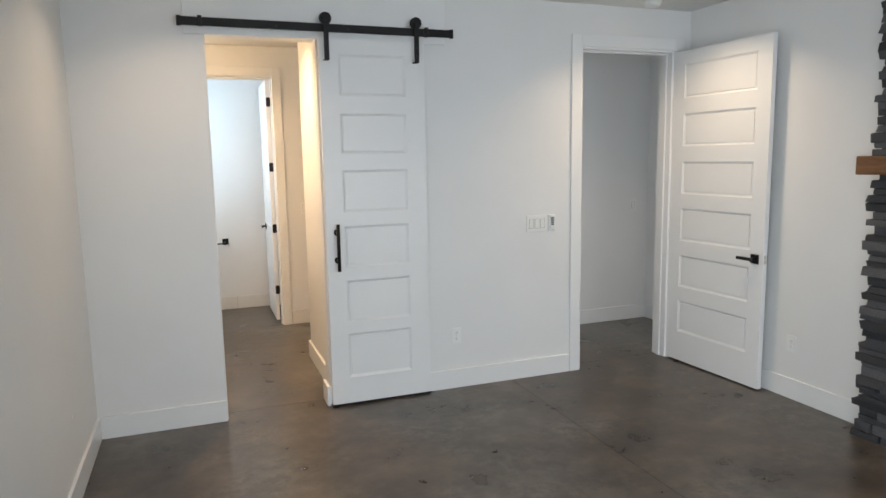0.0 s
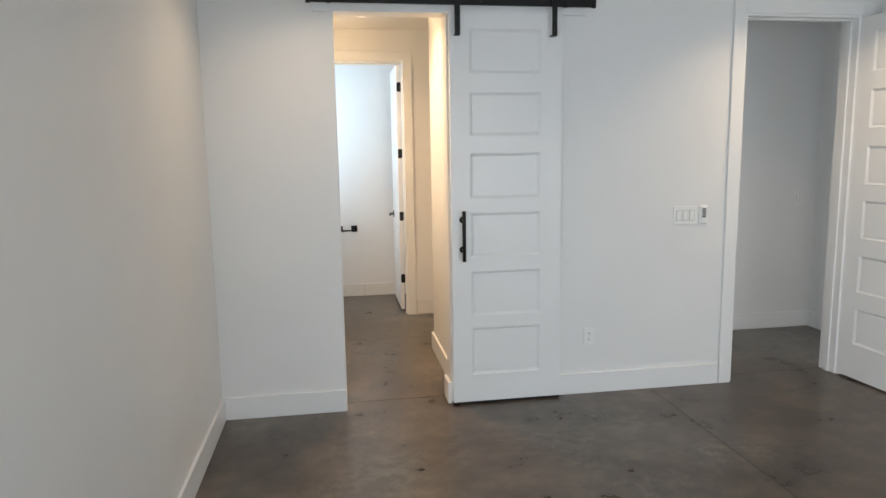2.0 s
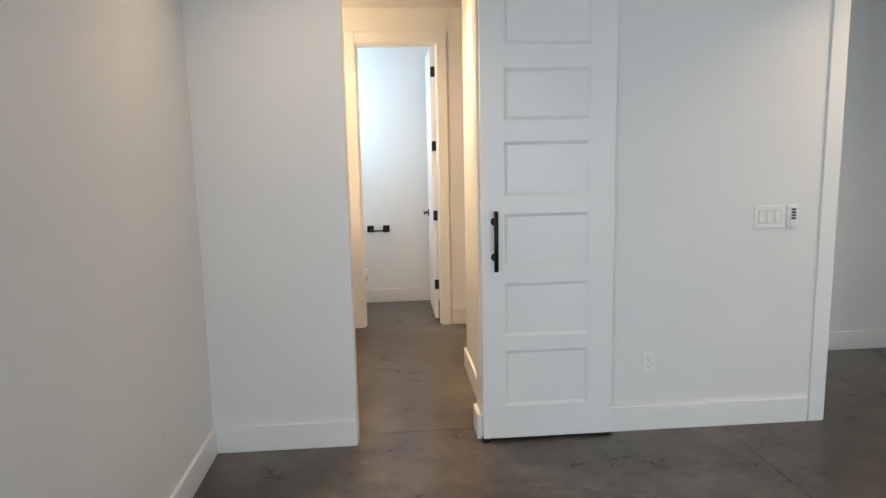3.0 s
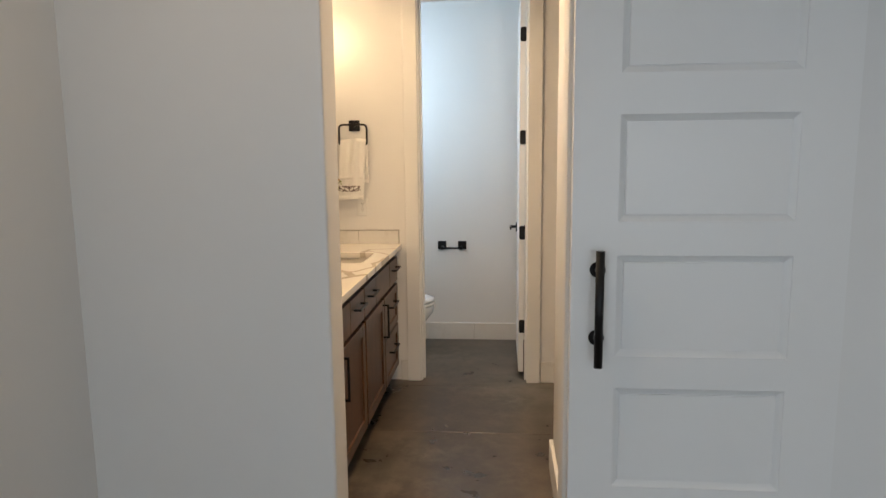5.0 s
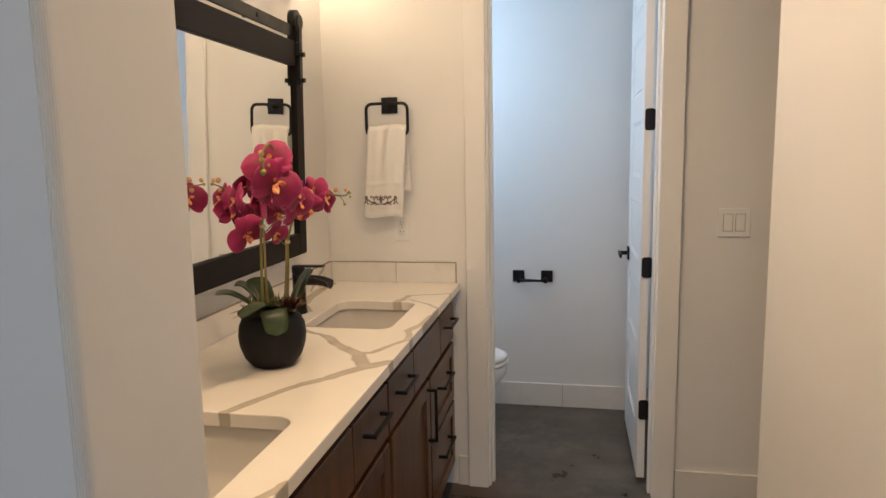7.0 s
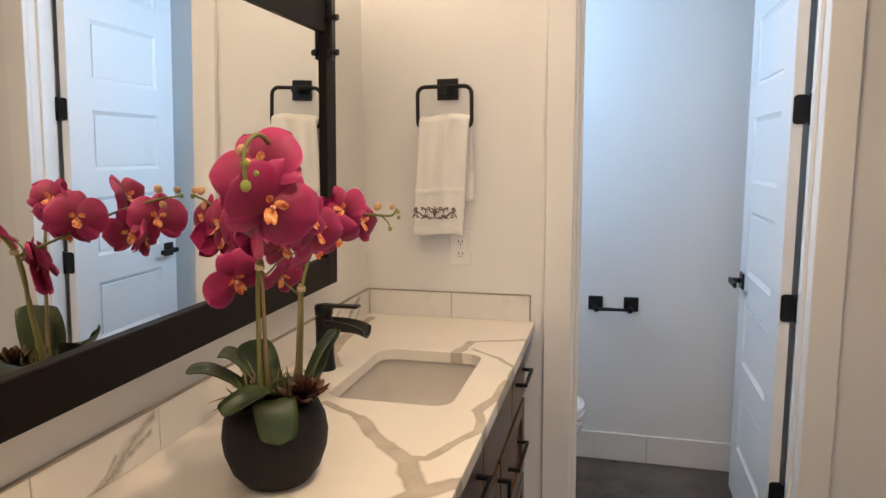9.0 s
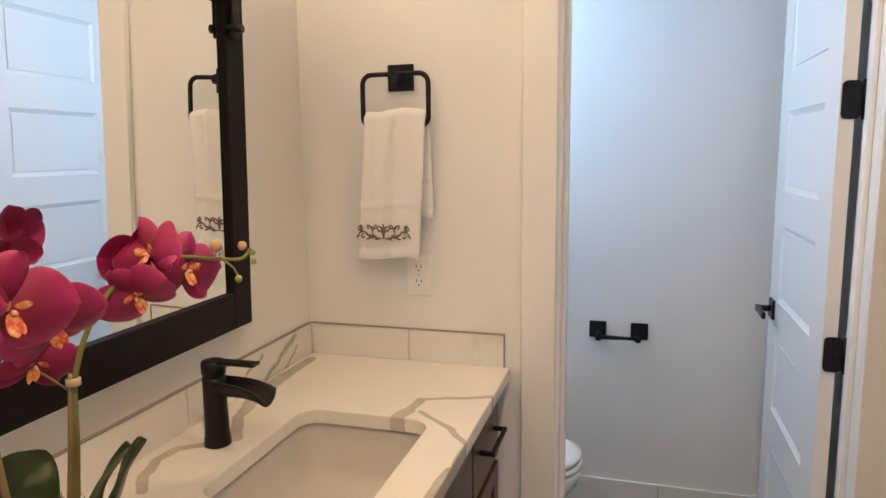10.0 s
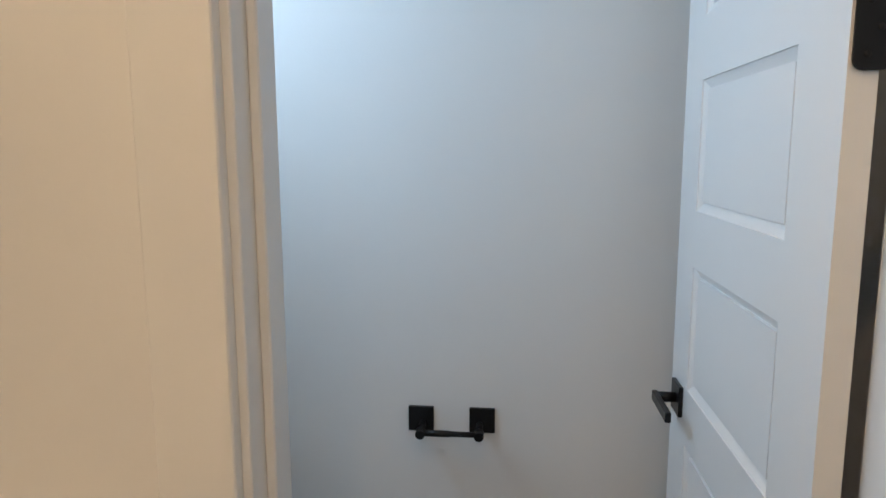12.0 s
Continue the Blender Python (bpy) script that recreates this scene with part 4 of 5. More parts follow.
# ---- vanity light ----
def vanity_light(yc, watts):
    v = thing("vanity_light", pose(-0.61, yc, 2.15), "dark bronze three-bulb vanity light with clear glass shades", "wall lamp", "vanity lights")
    part("backplate", boxed(0, 0.022, -0.09, 0.165, -0.07, 0.06, bevel=0.006, segments=2), bronze, v)
    for d in (-0.02, 0.09):
        part("arm", tube(bmesh.new(), [(0.02, d, -0.03), (0.07, d, -0.045), (0.11, d, -0.062)], 0.006), bronze, v)
    rod = [(0.11, -0.235, 0.0)] + [(0.11, -0.235 + 0.025 * (1 - math.cos(radians(a))), -0.04 - 0.025 * math.sin(radians(a))) for a in (0, 30, 60, 90)]
    rod += [(0.11, 0.235 - 0.025 * (1 - math.cos(radians(a))), -0.04 - 0.025 * math.sin(radians(a))) for a in (90, 60, 30, 0)] + [(0.11, 0.235, 0.0)]
    part("rod", tube(bmesh.new(), rod, 0.0055), bronze, v)
    for d in (-0.235, 0.0, 0.235):
        cup = part("cup", lathe(bmesh.new(), [(0.0, -0.012), (0.010, -0.012), (0.012, 0.0), (0.032, 0.004), (0.034, 0.010), (0.022, 0.014), (0.022, 0.036), (0.0, 0.036)], (0.11, d, 0), 20), bronze, v)
        if d == 0.0:
            part("post", tube(bmesh.new(), [(0.11, 0, -0.062), (0.11, 0, -0.01)], 0.0055), bronze, cup)
        shade = part("shade", lathe(bmesh.new(), [(0.030, 0.012), (0.042, 0.04), (0.050, 0.09), (0.056, 0.15), (0.054, 0.15), (0.048, 0.09), (0.040, 0.04), (0.028, 0.014)], (0.11, d, 0), 28), clear_glass, v, "clear glass shade")
        shade.visible_shadow = False
        part("bulb", lathe(bmesh.new(), [(0.0, 0.034), (0.013, 0.036), (0.016, 0.06), (0.026, 0.085), (0.024, 0.108), (0.0, 0.120)], (0.11, d, 0), 20), bulb_glow, v, "lit warm bulb").visible_shadow = False
        bulb_lamp("bulb_light", (-0.50, yc + d, 2.235), watts, WARM, 0.03)
    return v


vanity_light(6.025, 0.34)
# unseen second fixture, added over the near sink; stronger bulbs fill the worktop
vanity_light(4.85, 1.7)


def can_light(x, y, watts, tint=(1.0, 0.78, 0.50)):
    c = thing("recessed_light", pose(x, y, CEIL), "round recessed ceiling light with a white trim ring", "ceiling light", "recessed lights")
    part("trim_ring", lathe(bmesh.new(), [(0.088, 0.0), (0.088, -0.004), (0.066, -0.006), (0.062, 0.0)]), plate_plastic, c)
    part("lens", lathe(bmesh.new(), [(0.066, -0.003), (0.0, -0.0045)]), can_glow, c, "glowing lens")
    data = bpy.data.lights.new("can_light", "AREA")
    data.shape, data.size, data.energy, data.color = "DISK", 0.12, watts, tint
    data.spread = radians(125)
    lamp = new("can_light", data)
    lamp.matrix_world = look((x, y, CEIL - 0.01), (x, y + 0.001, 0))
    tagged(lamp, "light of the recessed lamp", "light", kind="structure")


# the one at y 4.78 is added, unseen, to brighten worktop and side wall
for y, watts in ((5.85, 6.5), (4.78, 15)):
    can_light(0.40, y, watts, (1.0, 0.67, 0.37))
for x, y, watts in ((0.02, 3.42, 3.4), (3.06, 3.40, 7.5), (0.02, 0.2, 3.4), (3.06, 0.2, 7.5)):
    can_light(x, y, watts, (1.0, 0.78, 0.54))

# ---- towel ring, towel, outlet, switch ----
ring = thing("towel_ring", pose(-0.312, BF, 1.693), "matt black square towel ring on a square plate", "towel ring")
part("plate", boxed(-0.035, 0.035, -0.010, 0, -0.034, 0.034, bevel=0.0015), black_metal, ring)
part("post", tube(bmesh.new(), [(0, -0.008, 0), (0, -0.052, 0)], 0.011, 16), black_metal, ring)
part("boss", tube(bmesh.new(), [(0, -0.040, -0.001), (0, -0.066, -0.001)], 0.014, 16), black_metal, ring)
pts = [(-0.0895, -0.052, -0.105), (-0.0895, -0.052, -0.025)]
pts += [(-0.0895 + 0.025 * (1 - math.cos(radians(a))), -0.052, -0.020 + 0.025 * math.sin(radians(a))) for a in (15, 35, 55, 75, 90)]
pts += [(-x, y, z) for x, y, z in reversed(pts)]
low = [(0.0895 - 0.02 * (1 - math.cos(radians(a))), -0.052, -0.105 - 0.02 * math.sin(radians(a))) for a in (30, 60, 90)]
pts += low + [(-x, y, z) for x, y, z in reversed(low)] + [pts[0]]
part("ring_bar", tube(bmesh.new(), pts, 0.0065, 12, caps=False), black_metal, ring)


def towel_sheet(width_top, width_low, drop, y_front, lean, phase, bow):
    """A hanging fold of cloth with soft vertical drapes, with thickness."""
    bm = bmesh.new()
    cols, rows = 36, 84
    grids = []
    for side in (0, 1):
        grid = []
        for r in range(rows + 1):
            v = r / rows
            w = width_top + (width_low - width_top) * min(1, v * 1.15) ** 0.8
            line = []
            for c in range(cols + 1):
                u = c / cols - 0.5
                x = u * w + lean * v
                fold = 0.006 * math.sin(u * 9 + phase + v * 1.3) + 0.005 * math.sin(u * 17 - phase) * (1 - 0.6 * v)
                fold += 0.013 * math.exp(-((u - 0.16 + 0.42 * v) / 0.11) ** 2) * max(0.0, 1 - 1.3 * v) + 0.007 * math.exp(-((u - 0.30 - 0.10 * v) / 0.06) ** 2) * max(0.0, 1 - 1.6 * v)
                edge = (1 - (2 * abs(u)) ** 6)
                y = y_front - (fold + bow * math.sin(min(1, v * 3) * math.pi / 2)) * edge
                y -= 0.0022 * (0.615 < v < 0.645) + 0.0022 * (0.952 < v < 0.988) - 0.001 * (0.66 < v < 0.93)
                thick = 0.011 * edge ** 0.5 + 0.003
                y += thick * side
                z = -v * drop + 0.004 * math.sin(u * 6 + phase)
                if v < 0.05:
                    y += 0.02 * (1 - v / 0.05) ** 2
                line.append(bm.verts.new((x, y, z)))
            grid.append(line)
        grids.append(grid)
    for g in grids:
        for r in range(rows):
            for c in range(cols):
                bm.faces.new((g[r][c], g[r][c + 1], g[r + 1][c + 1], g[r + 1][c])).smooth = True
    a, b = grids
    rim = [(0, c) for c in range(cols)] + [(r, cols) for r in range(rows)] + [(rows, c) for c in range(cols, 0, -1)] + [(r, 0) for r in range(rows, 0, -1)]
    for (r0, c0), (r1, c1) in zip(rim, rim[1:] + rim[:1]):
        bm.faces.new((a[r0][c0], a[r1][c1], b[r1][c1], b[r0][c0])).smooth = True
    return bm


towel = thing("hand_towel", pose(-0.309, BF, 1.608), "white cotton hand towel with brown scroll embroidery, hanging folded", "towel")
part("front_fold", towel_sheet(0.165, 0.168, 0.385, -0.068, -0.026, 0.4, 0.010), terry, towel)
part("back_fold", towel_sheet(0.160, 0.168, 0.275, -0.034, 0.006, 2.1, 0.002), terry, towel)


def scroll(cx, cz, r, turns, start, sign):
    out = []
    for i in range(15):
        u = i / 14
        a = radians(start) + sign * turns * 2 * math.pi * u
        rr = r * (1 - 0.82 * u)
        out.append((cx + rr * math.cos(a), cz + rr * math.sin(a)))
    return out


bm = bmesh.new()
EY = -0.0965
def stitch(points, wide=0.0018):
    n = len(points)
    tube(bm, [(x, EY, z) for x, z in points], [wide * (0.35 + 0.65 * math.sin(math.pi * (i + 0.5) / n)) * 1.35 for i in range(n)], 6)


mid, base = -0.027, -0.313


def frond(x0, z0, x1, z1, bow, wide):
    """A tapered leaf stroke, bowed to one side, and its mirror image."""
    for s in (-1, 1):
        pts = []
        for i in range(8):
            u = i / 7
            k = bow * math.sin(math.pi * u)
            pts.append((mid + s * (x0 + (x1 - x0) * u - (z1 - z0) * k), base + z0 + (z1 - z0) * u + (x1 - x0) * k))
        stitch(pts, wide)


for s in (-1, 1):
    for cx, cz, r, turns, start, sign in ((0.062, 0.011, 0.0085, 1.1, -100, 1), (0.020, 0.013, 0.0075, 1.1, -60, 1), (0.040, 0.012, 0.0065, 1.0, -150, -1), (0.056, -0.011, 0.0070, 1.0, 120, -1), (0.030, -0.011, 0.0065, 1.0, 100, -1)):
        stitch([(mid + s * x, base + z) for x, z in scroll(cx, cz, r, turns, start, sign)], 0.0017)
for stroke in ((0.004, -0.016, 0.030, -0.004, -0.20, 0.0022), (0.022, -0.008, 0.052, 0.002, -0.22, 0.0024), (0.046, -0.002, 0.070, -0.006, 0.25, 0.0022), (0.048, 0.000, 0.062, 0.020, -0.30, 0.0022),
               (0.030, -0.002, 0.046, 0.018, 0.28, 0.0022), (0.012, 0.000, 0.030, 0.010, 0.30, 0.0020), (0.034, -0.004, 0.048, -0.018, -0.25, 0.0020), (0.058, -0.003, 0.072, 0.006, 0.20, 0.0018),
               (0.014, -0.012, 0.024, -0.019, -0.20, 0.0018), (0.064, -0.008, 0.074, -0.016, 0.20, 0.0018), (0.003, -0.002, 0.013, 0.016, 0.25, 0.0024), (0.002, -0.008, 0.014, 0.004, 0.30, 0.0022)):
    frond(*stroke)
stitch([(mid, base - 0.018), (mid, base - 0.006), (mid, base + 0.006), (mid, base + 0.022)], 0.0026)
tagged(part("embroidery", bm, thread, towel, "brown scroll embroidery"), kind="stuff")

p = wall_plate("power_outlet", pose(-0.271, BF, 1.170), 0.070, 0.114, "white duplex power outlet above the worktop", "outlet")
receptacle(p)
p = wall_plate("light_switch", pose(1.088, BF, 1.192), 0.118, 0.114, "white two-gang rocker switch beside the toilet room door", "light switch")
rocker(p, -0.023), rocker(p, 0.023)

# ---- toilet room ----
holder = thing("toilet_paper_holder", pose(0.236, 7.505, 0.779), "empty matt black toilet paper holder with square plates", "paper holder")
for x in (-0.081, 0.081):
    part("plate", boxed(x - 0.0335, x + 0.0335, -0.010, 0, -0.0335, 0.0335, bevel=0.0015), black_metal, holder)
    part("post", tube(bmesh.new(), [(x * 0.93, -0.008, -0.010), (x * 0.93, -0.060, -0.016)], 0.009, 14), black_metal, holder)
    part("knob", tube(bmesh.new(), [(x * 0.93, -0.050, -0.015), (x * 0.93, -0.076, -0.017)], 0.0125, 16), black_metal, holder)
part("roller", tube(bmesh.new(), [(-0.078, -0.062, -0.0165), (0.0, -0.062, -0.0165), (0.001, -0.062, -0.0165), (0.078, -0.062, -0.0165)], [0.0085, 0.0085, 0.0072, 0.0072], 16), black_metal, holder)

wcp = thing("toilet", pose(-0.585, 7.07, 0), "white porcelain toilet with the seat lid down", "toilet")


def oval_rings(levels, n=36):
    """Rings of (centre x, half length, half width, z), rounder at the front."""
    bm = bmesh.new()
    rings = []
    for cx, hl, hw, z in levels:
        ring = []
        for i in range(n):
            a = 2 * math.pi * i / n
            c, s = math.cos(a), math.sin(a)
            back = 0.78 if c < 0 else 1.0
            ring.append(bm.verts.new((cx + hl * back * math.copysign(abs(c) ** 0.9, c), hw * math.copysign(abs(s) ** 0.9, s), z)))
        rings.append(ring)
    for a, b in zip(rings, rings[1:]):
        for i in range(n):
            bm.faces.new((a[i], a[(i + 1) % n], b[(i + 1) % n], b[i])).smooth = True
    bm.faces.new(rings[0]), bm.faces.new(rings[-1])
    return bm


part("bowl", oval_rings([(0.36, 0.20, 0.105, 0.0), (0.36, 0.20, 0.10, 0.06), (0.38, 0.19, 0.10, 0.16), (0.42, 0.23, 0.135, 0.26), (0.44, 0.265, 0.172, 0.33), (0.44, 0.275, 0.182, 0.375), (0.44, 0.27, 0.178, 0.388)]), porcelain, wcp)
part("seat", oval_rings([(0.44, 0.272, 0.180, 0.392), (0.44, 0.280, 0.187, 0.398), (0.44, 0.280, 0.187, 0.408), (0.44, 0.272, 0.180, 0.414)]), porcelain, wcp)
part("lid", oval_rings([(0.44, 0.268, 0.176, 0.418), (0.44, 0.276, 0.184, 0.424), (0.44, 0.274, 0.182, 0.436), (0.44, 0.24, 0.155, 0.446)]), porcelain, wcp)
part("tank", boxed(0.0, 0.19, -0.215, 0.215, 0.38, 0.74, bevel=0.03, segments=4), porcelain, wcp)
part("tank_lid", boxed(-0.005, 0.20, -0.225, 0.225, 0.74, 0.775, bevel=0.012, segments=3), porcelain, wcp)
part("flush_lever", boxed(0.19, 0.205, 0.10, 0.17, 0.665, 0.68, bevel=0.003), steel, wcp, "steel flush lever")

# ---- orchid on the worktop ----
plant = thing("potted_orchid", pose(-0.335, 5.325, TOP), "magenta artificial orchid in a round matt black pot on the worktop", "potted plant")
RIGHT, AWAY = Vector((0.868, 0.497, 0)), Vector((-0.497, 0.868, 0))


def spot(a, z, d=0.0):
    """A place in the plant: a metres across, z above the worktop, d metres back."""
    return RIGHT * a + AWAY * d + Vector((0, 0, z))


profile = [(0.0, 0.0), (0.048, 0.0), (0.060, 0.004), (0.079, 0.028), (0.091, 0.062), (0.094, 0.090), (0.090, 0.118), (0.080, 0.140), (0.071, 0.150),
           (0.066, 0.150), (0.068, 0.143), (0.078, 0.120), (0.0, 0.118)]
part("pot", lathe(bmesh.new(), [(r * 0.95, z * 0.95) for r, z in profile], spot(0, 0, -0.010), 96), pot_matt, plant, "round matt black pot")
bm = bmesh.new()
rings = []
for i in range(7):
    r = 0.072 * (1 - i / 6.5)
    rings.append([bm.verts.new((r * math.cos(a), r * math.sin(a), 0.134 + 0.022 * (1 - (r / 0.072) ** 2) + 0.006 * noise.noise(Vector((r * 90 * math.cos(a), r * 90 * math.sin(a), 1)))))
                  for a in (2 * math.pi * k / 28 for k in range(28))])
for a, b in zip(rings, rings[1:]):
    for k in range(28):
        bm.faces.new((a[k], a[(k + 1) % 28], b[(k + 1) % 28], b[k]))
bm.faces.new(rings[-1])
part("soil", bm, soil, plant, "dark soil")

rnd = random.Random(4)


def frame_from(facing, roll=0.0):
    """A turn that takes local z to facing, with the local y axis kept upward."""
    z = Vector(facing).normalized()
    x = Vector((0, 0, 1)).cross(z)
    x = x.normalized() if x.length > 1e-3 else Vector((1, 0, 0))
    y = z.cross(x)
    return Matrix((x, y, z)).transposed().to_4x4() @ pose(0, 0, 0, 0, 0, roll)


def petal_into(bm, m, length, width, angle, lift, cup, ruffle):
    """A broad rounded petal along the turned x axis, arched back towards its rim; the layer "rim" runs from base to edge."""
    turn = m @ pose(0, 0, 0, 0, 0, angle)
    rim_layer = bm.verts.layers.float.get("rim") or bm.verts.layers.float.new("rim")
    n, k = 16, 12
    grid = []
    seed = rnd.random() * 20
    arch = rnd.uniform(0.30, 0.55)
    for i in range(n + 1):
        u = math.sin(math.pi / 2 * i / n) if i < n else 1.0
        w = width * (0.14 * (1 - u) ** 2 + math.sqrt(max(0.0, 1 - ((u - 0.56) / (0.56 if u < 0.56 else 0.44)) ** 2)) ** (1.25 if u < 0.56 else 1.0)) + 0.0003
        line = []
        for j in range(k + 1):
            v = 2 * j / k - 1
            z = lift * length * u - cup * length * u * u - arch * w * v * v + 0.035 * width * math.exp(-(v / 0.16) ** 2) * u
            z += ruffle * length * (math.sin(seed + 2.2 * v + 2.4 * u) + 0.5 * math.sin(seed * 1.7 + 4.1 * v)) * u * (0.25 + abs(v))
            vert = bm.verts.new(turn @ Vector((length * u, w * v, z)))
            vert[rim_layer] = max(u ** 2, abs(v) ** 3 * min(1.0, u * 1.6))
            line.append(vert)
        grid.append(line)
    for i in range(n):
        for j in range(k):
            bm.faces.new((grid[i][j], grid[i][j + 1], grid[i + 1][j + 1], grid[i + 1][j])).smooth = True


def flower(at, facing, size, roll=0.0, opened=1.0):
    m = Matrix.Translation(at) @ frame_from(facing, roll)
    bm = bmesh.new()
    for angle, l, w in ((90, 1.06, 0.36), (218, 1.04, 0.33), (322, 1.04, 0.33)):
        petal_into(bm, m, size * l, size * w, angle + rnd.uniform(-7, 7), 0.66 - 0.42 * opened + rnd.uniform(-0.15, 0.15), rnd.uniform(0.22, 0.5), 0.045)
    front = m @ Matrix.Translation((0, 0, size * 0.10))
    for angle in (10, 170):
        petal_into(bm, front, size * 1.10, size * 0.68, angle + rnd.uniform(-8, 8), 0.95 - 0.55 * opened + rnd.uniform(-0.14, 0.14), rnd.uniform(0.35, 0.6), 0.05)
    bloom = part("flower", bm, petal, plant, "magenta orchid bloom")
    bm = bmesh.new()
    for dx, ang, long, wide in ((-0.05, 140, 0.26, 0.11), (0.05, 40, 0.26, 0.11), (0.0, 258, 0.40, 0.12), (0.0, 284, 0.36, 0.10)):
        petal_into(bm, m @ Matrix.Translation((dx * size, 0, size * 0.10)), size * long, size * wide, ang, 1.1, 0.35, 0.08)
    part("lip", bm, lip, bloom, "orange-red lip")
    bm = bmesh.new()
    lathe(bm, [(0.0, 0.0), (size * 0.05, size * 0.04), (size * 0.06, size * 0.12), (size * 0.03, size * 0.20), (0, size * 0.22)], (0, -size * 0.02, size * 0.06), 12)
    bmesh.ops.transform(bm, matrix=m, verts=bm.verts)
    part("column", bm, lip_tip, bloom)
    return bloom


CAM = -AWAY
UPV = Vector((0, 0, 1))
for a, z, d, facing, size, roll, opened in (
    (-0.008, 0.540, -0.285, CAM * 0.9 - RIGHT * 0.25 + UPV * 0.55, 0.056, 28, 0.8),
    (0.004, 0.494, -0.300, CAM * 0.9 + RIGHT * 0.38 - UPV * 0.10, 0.060, -24, 0.85),
    (-0.012, 0.478, -0.215, -RIGHT * 0.9 + AWAY * 0.25 + UPV * 0.15, 0.056, 10, 0.8),
    (-0.016, 0.452, -0.125, -RIGHT * 0.85 + AWAY * 0.4 - UPV * 0.05, 0.054, -14, 0.7),
    (-0.020, 0.515, -0.250, -RIGHT * 0.8 + AWAY * 0.1 + UPV * 0.45, 0.052, 20, 0.8),
    (0.046, 0.474, -0.235, RIGHT * 0.8 + CAM * 0.6 + UPV * 0.15, 0.054, 12, 0.8),
    (0.066, 0.447, -0.165, RIGHT * 0.8 + CAM * 0.5 - UPV * 0.10, 0.050, -12, 0.75),
    (0.070, 0.416, -0.085, RIGHT * 0.6 + CAM * 0.6 - UPV * 0.40, 0.048, 20, 0.7),
    (0.026, 0.414, -0.060, CAM * 0.6 + RIGHT * 0.1 - UPV * 0.70, 0.045, 30, 0.6),
    (0.020, 0.352, 0.010, CAM * 0.6 + RIGHT * 0.4 - UPV * 0.40, 0.042, -18, 0.55),
    (-0.054, 0.356, -0.020, CAM * 0.7 + RIGHT * 0.35 - UPV * 0.25, 0.054, 32, 0.6),
    (-0.018, 0.410, 0.040, CAM * 0.4 - RIGHT * 0.2 - UPV * 0.70, 0.042, 25, 0.55),
    (-0.070, 0.408, 0.130, CAM * 0.5 - RIGHT * 0.6 - UPV * 0.20, 0.050, -15, 0.75),
    (-0.105, 0.436, 0.165, -RIGHT * 0.85 + CAM * 0.25 + UPV * 0.25, 0.052, 10, 0.75),
    (-0.035, 0.470, 0.135, -RIGHT * 0.7 + AWAY * 0.5 + UPV * 0.30, 0.050, -8, 0.75),
    (-0.085, 0.400, 0.145, -RIGHT * 0.6 + AWAY * 0.5 - UPV * 0.20, 0.048, 15, 0.7),
    (-0.070, 0.440, 0.035, -RIGHT * 0.8 + CAM * 0.2 + UPV * 0.10, 0.050, 5, 0.75),
    (0.135, 0.455, 0.060, CAM * 0.55 - RIGHT * 0.45 + UPV * 0.30, 0.047, 24, 0.65),
    (0.168, 0.432, 0.085, RIGHT * 0.65 + CAM * 0.65 + UPV * 0.05, 0.048, -10, 0.75),
    (0.118, 0.412, 0.050, CAM * 0.7 + RIGHT * 0.1 - UPV * 0.35, 0.044, 35, 0.6),
    (0.120, 0.445, 0.085, AWAY * 0.8 - RIGHT * 0.4 + UPV * 0.20, 0.046, 0, 0.7),
):
    flower(spot(a, z, d), facing, size * 0.94, roll, opened)


def bend(points, n=9):
    """A smooth line through a few points."""
    pts = [Vector(p) for p in points]
    pts = [pts[0] * 2 - pts[1]] + pts + [pts[-1] * 2 - pts[-2]]
    out = []
    for p0, p1, p2, p3 in zip(pts, pts[1:], pts[2:], pts[3:]):
        for i in range(n):
            t = i / n
            out.append(0.5 * ((2 * p1) + (p2 - p0) * t + (2 * p0 - 5 * p1 + 4 * p2 - p3) * t * t + (3 * p1 - p0 - 3 * p2 + p3) * t ** 3))
    return out + [pts[-2]]


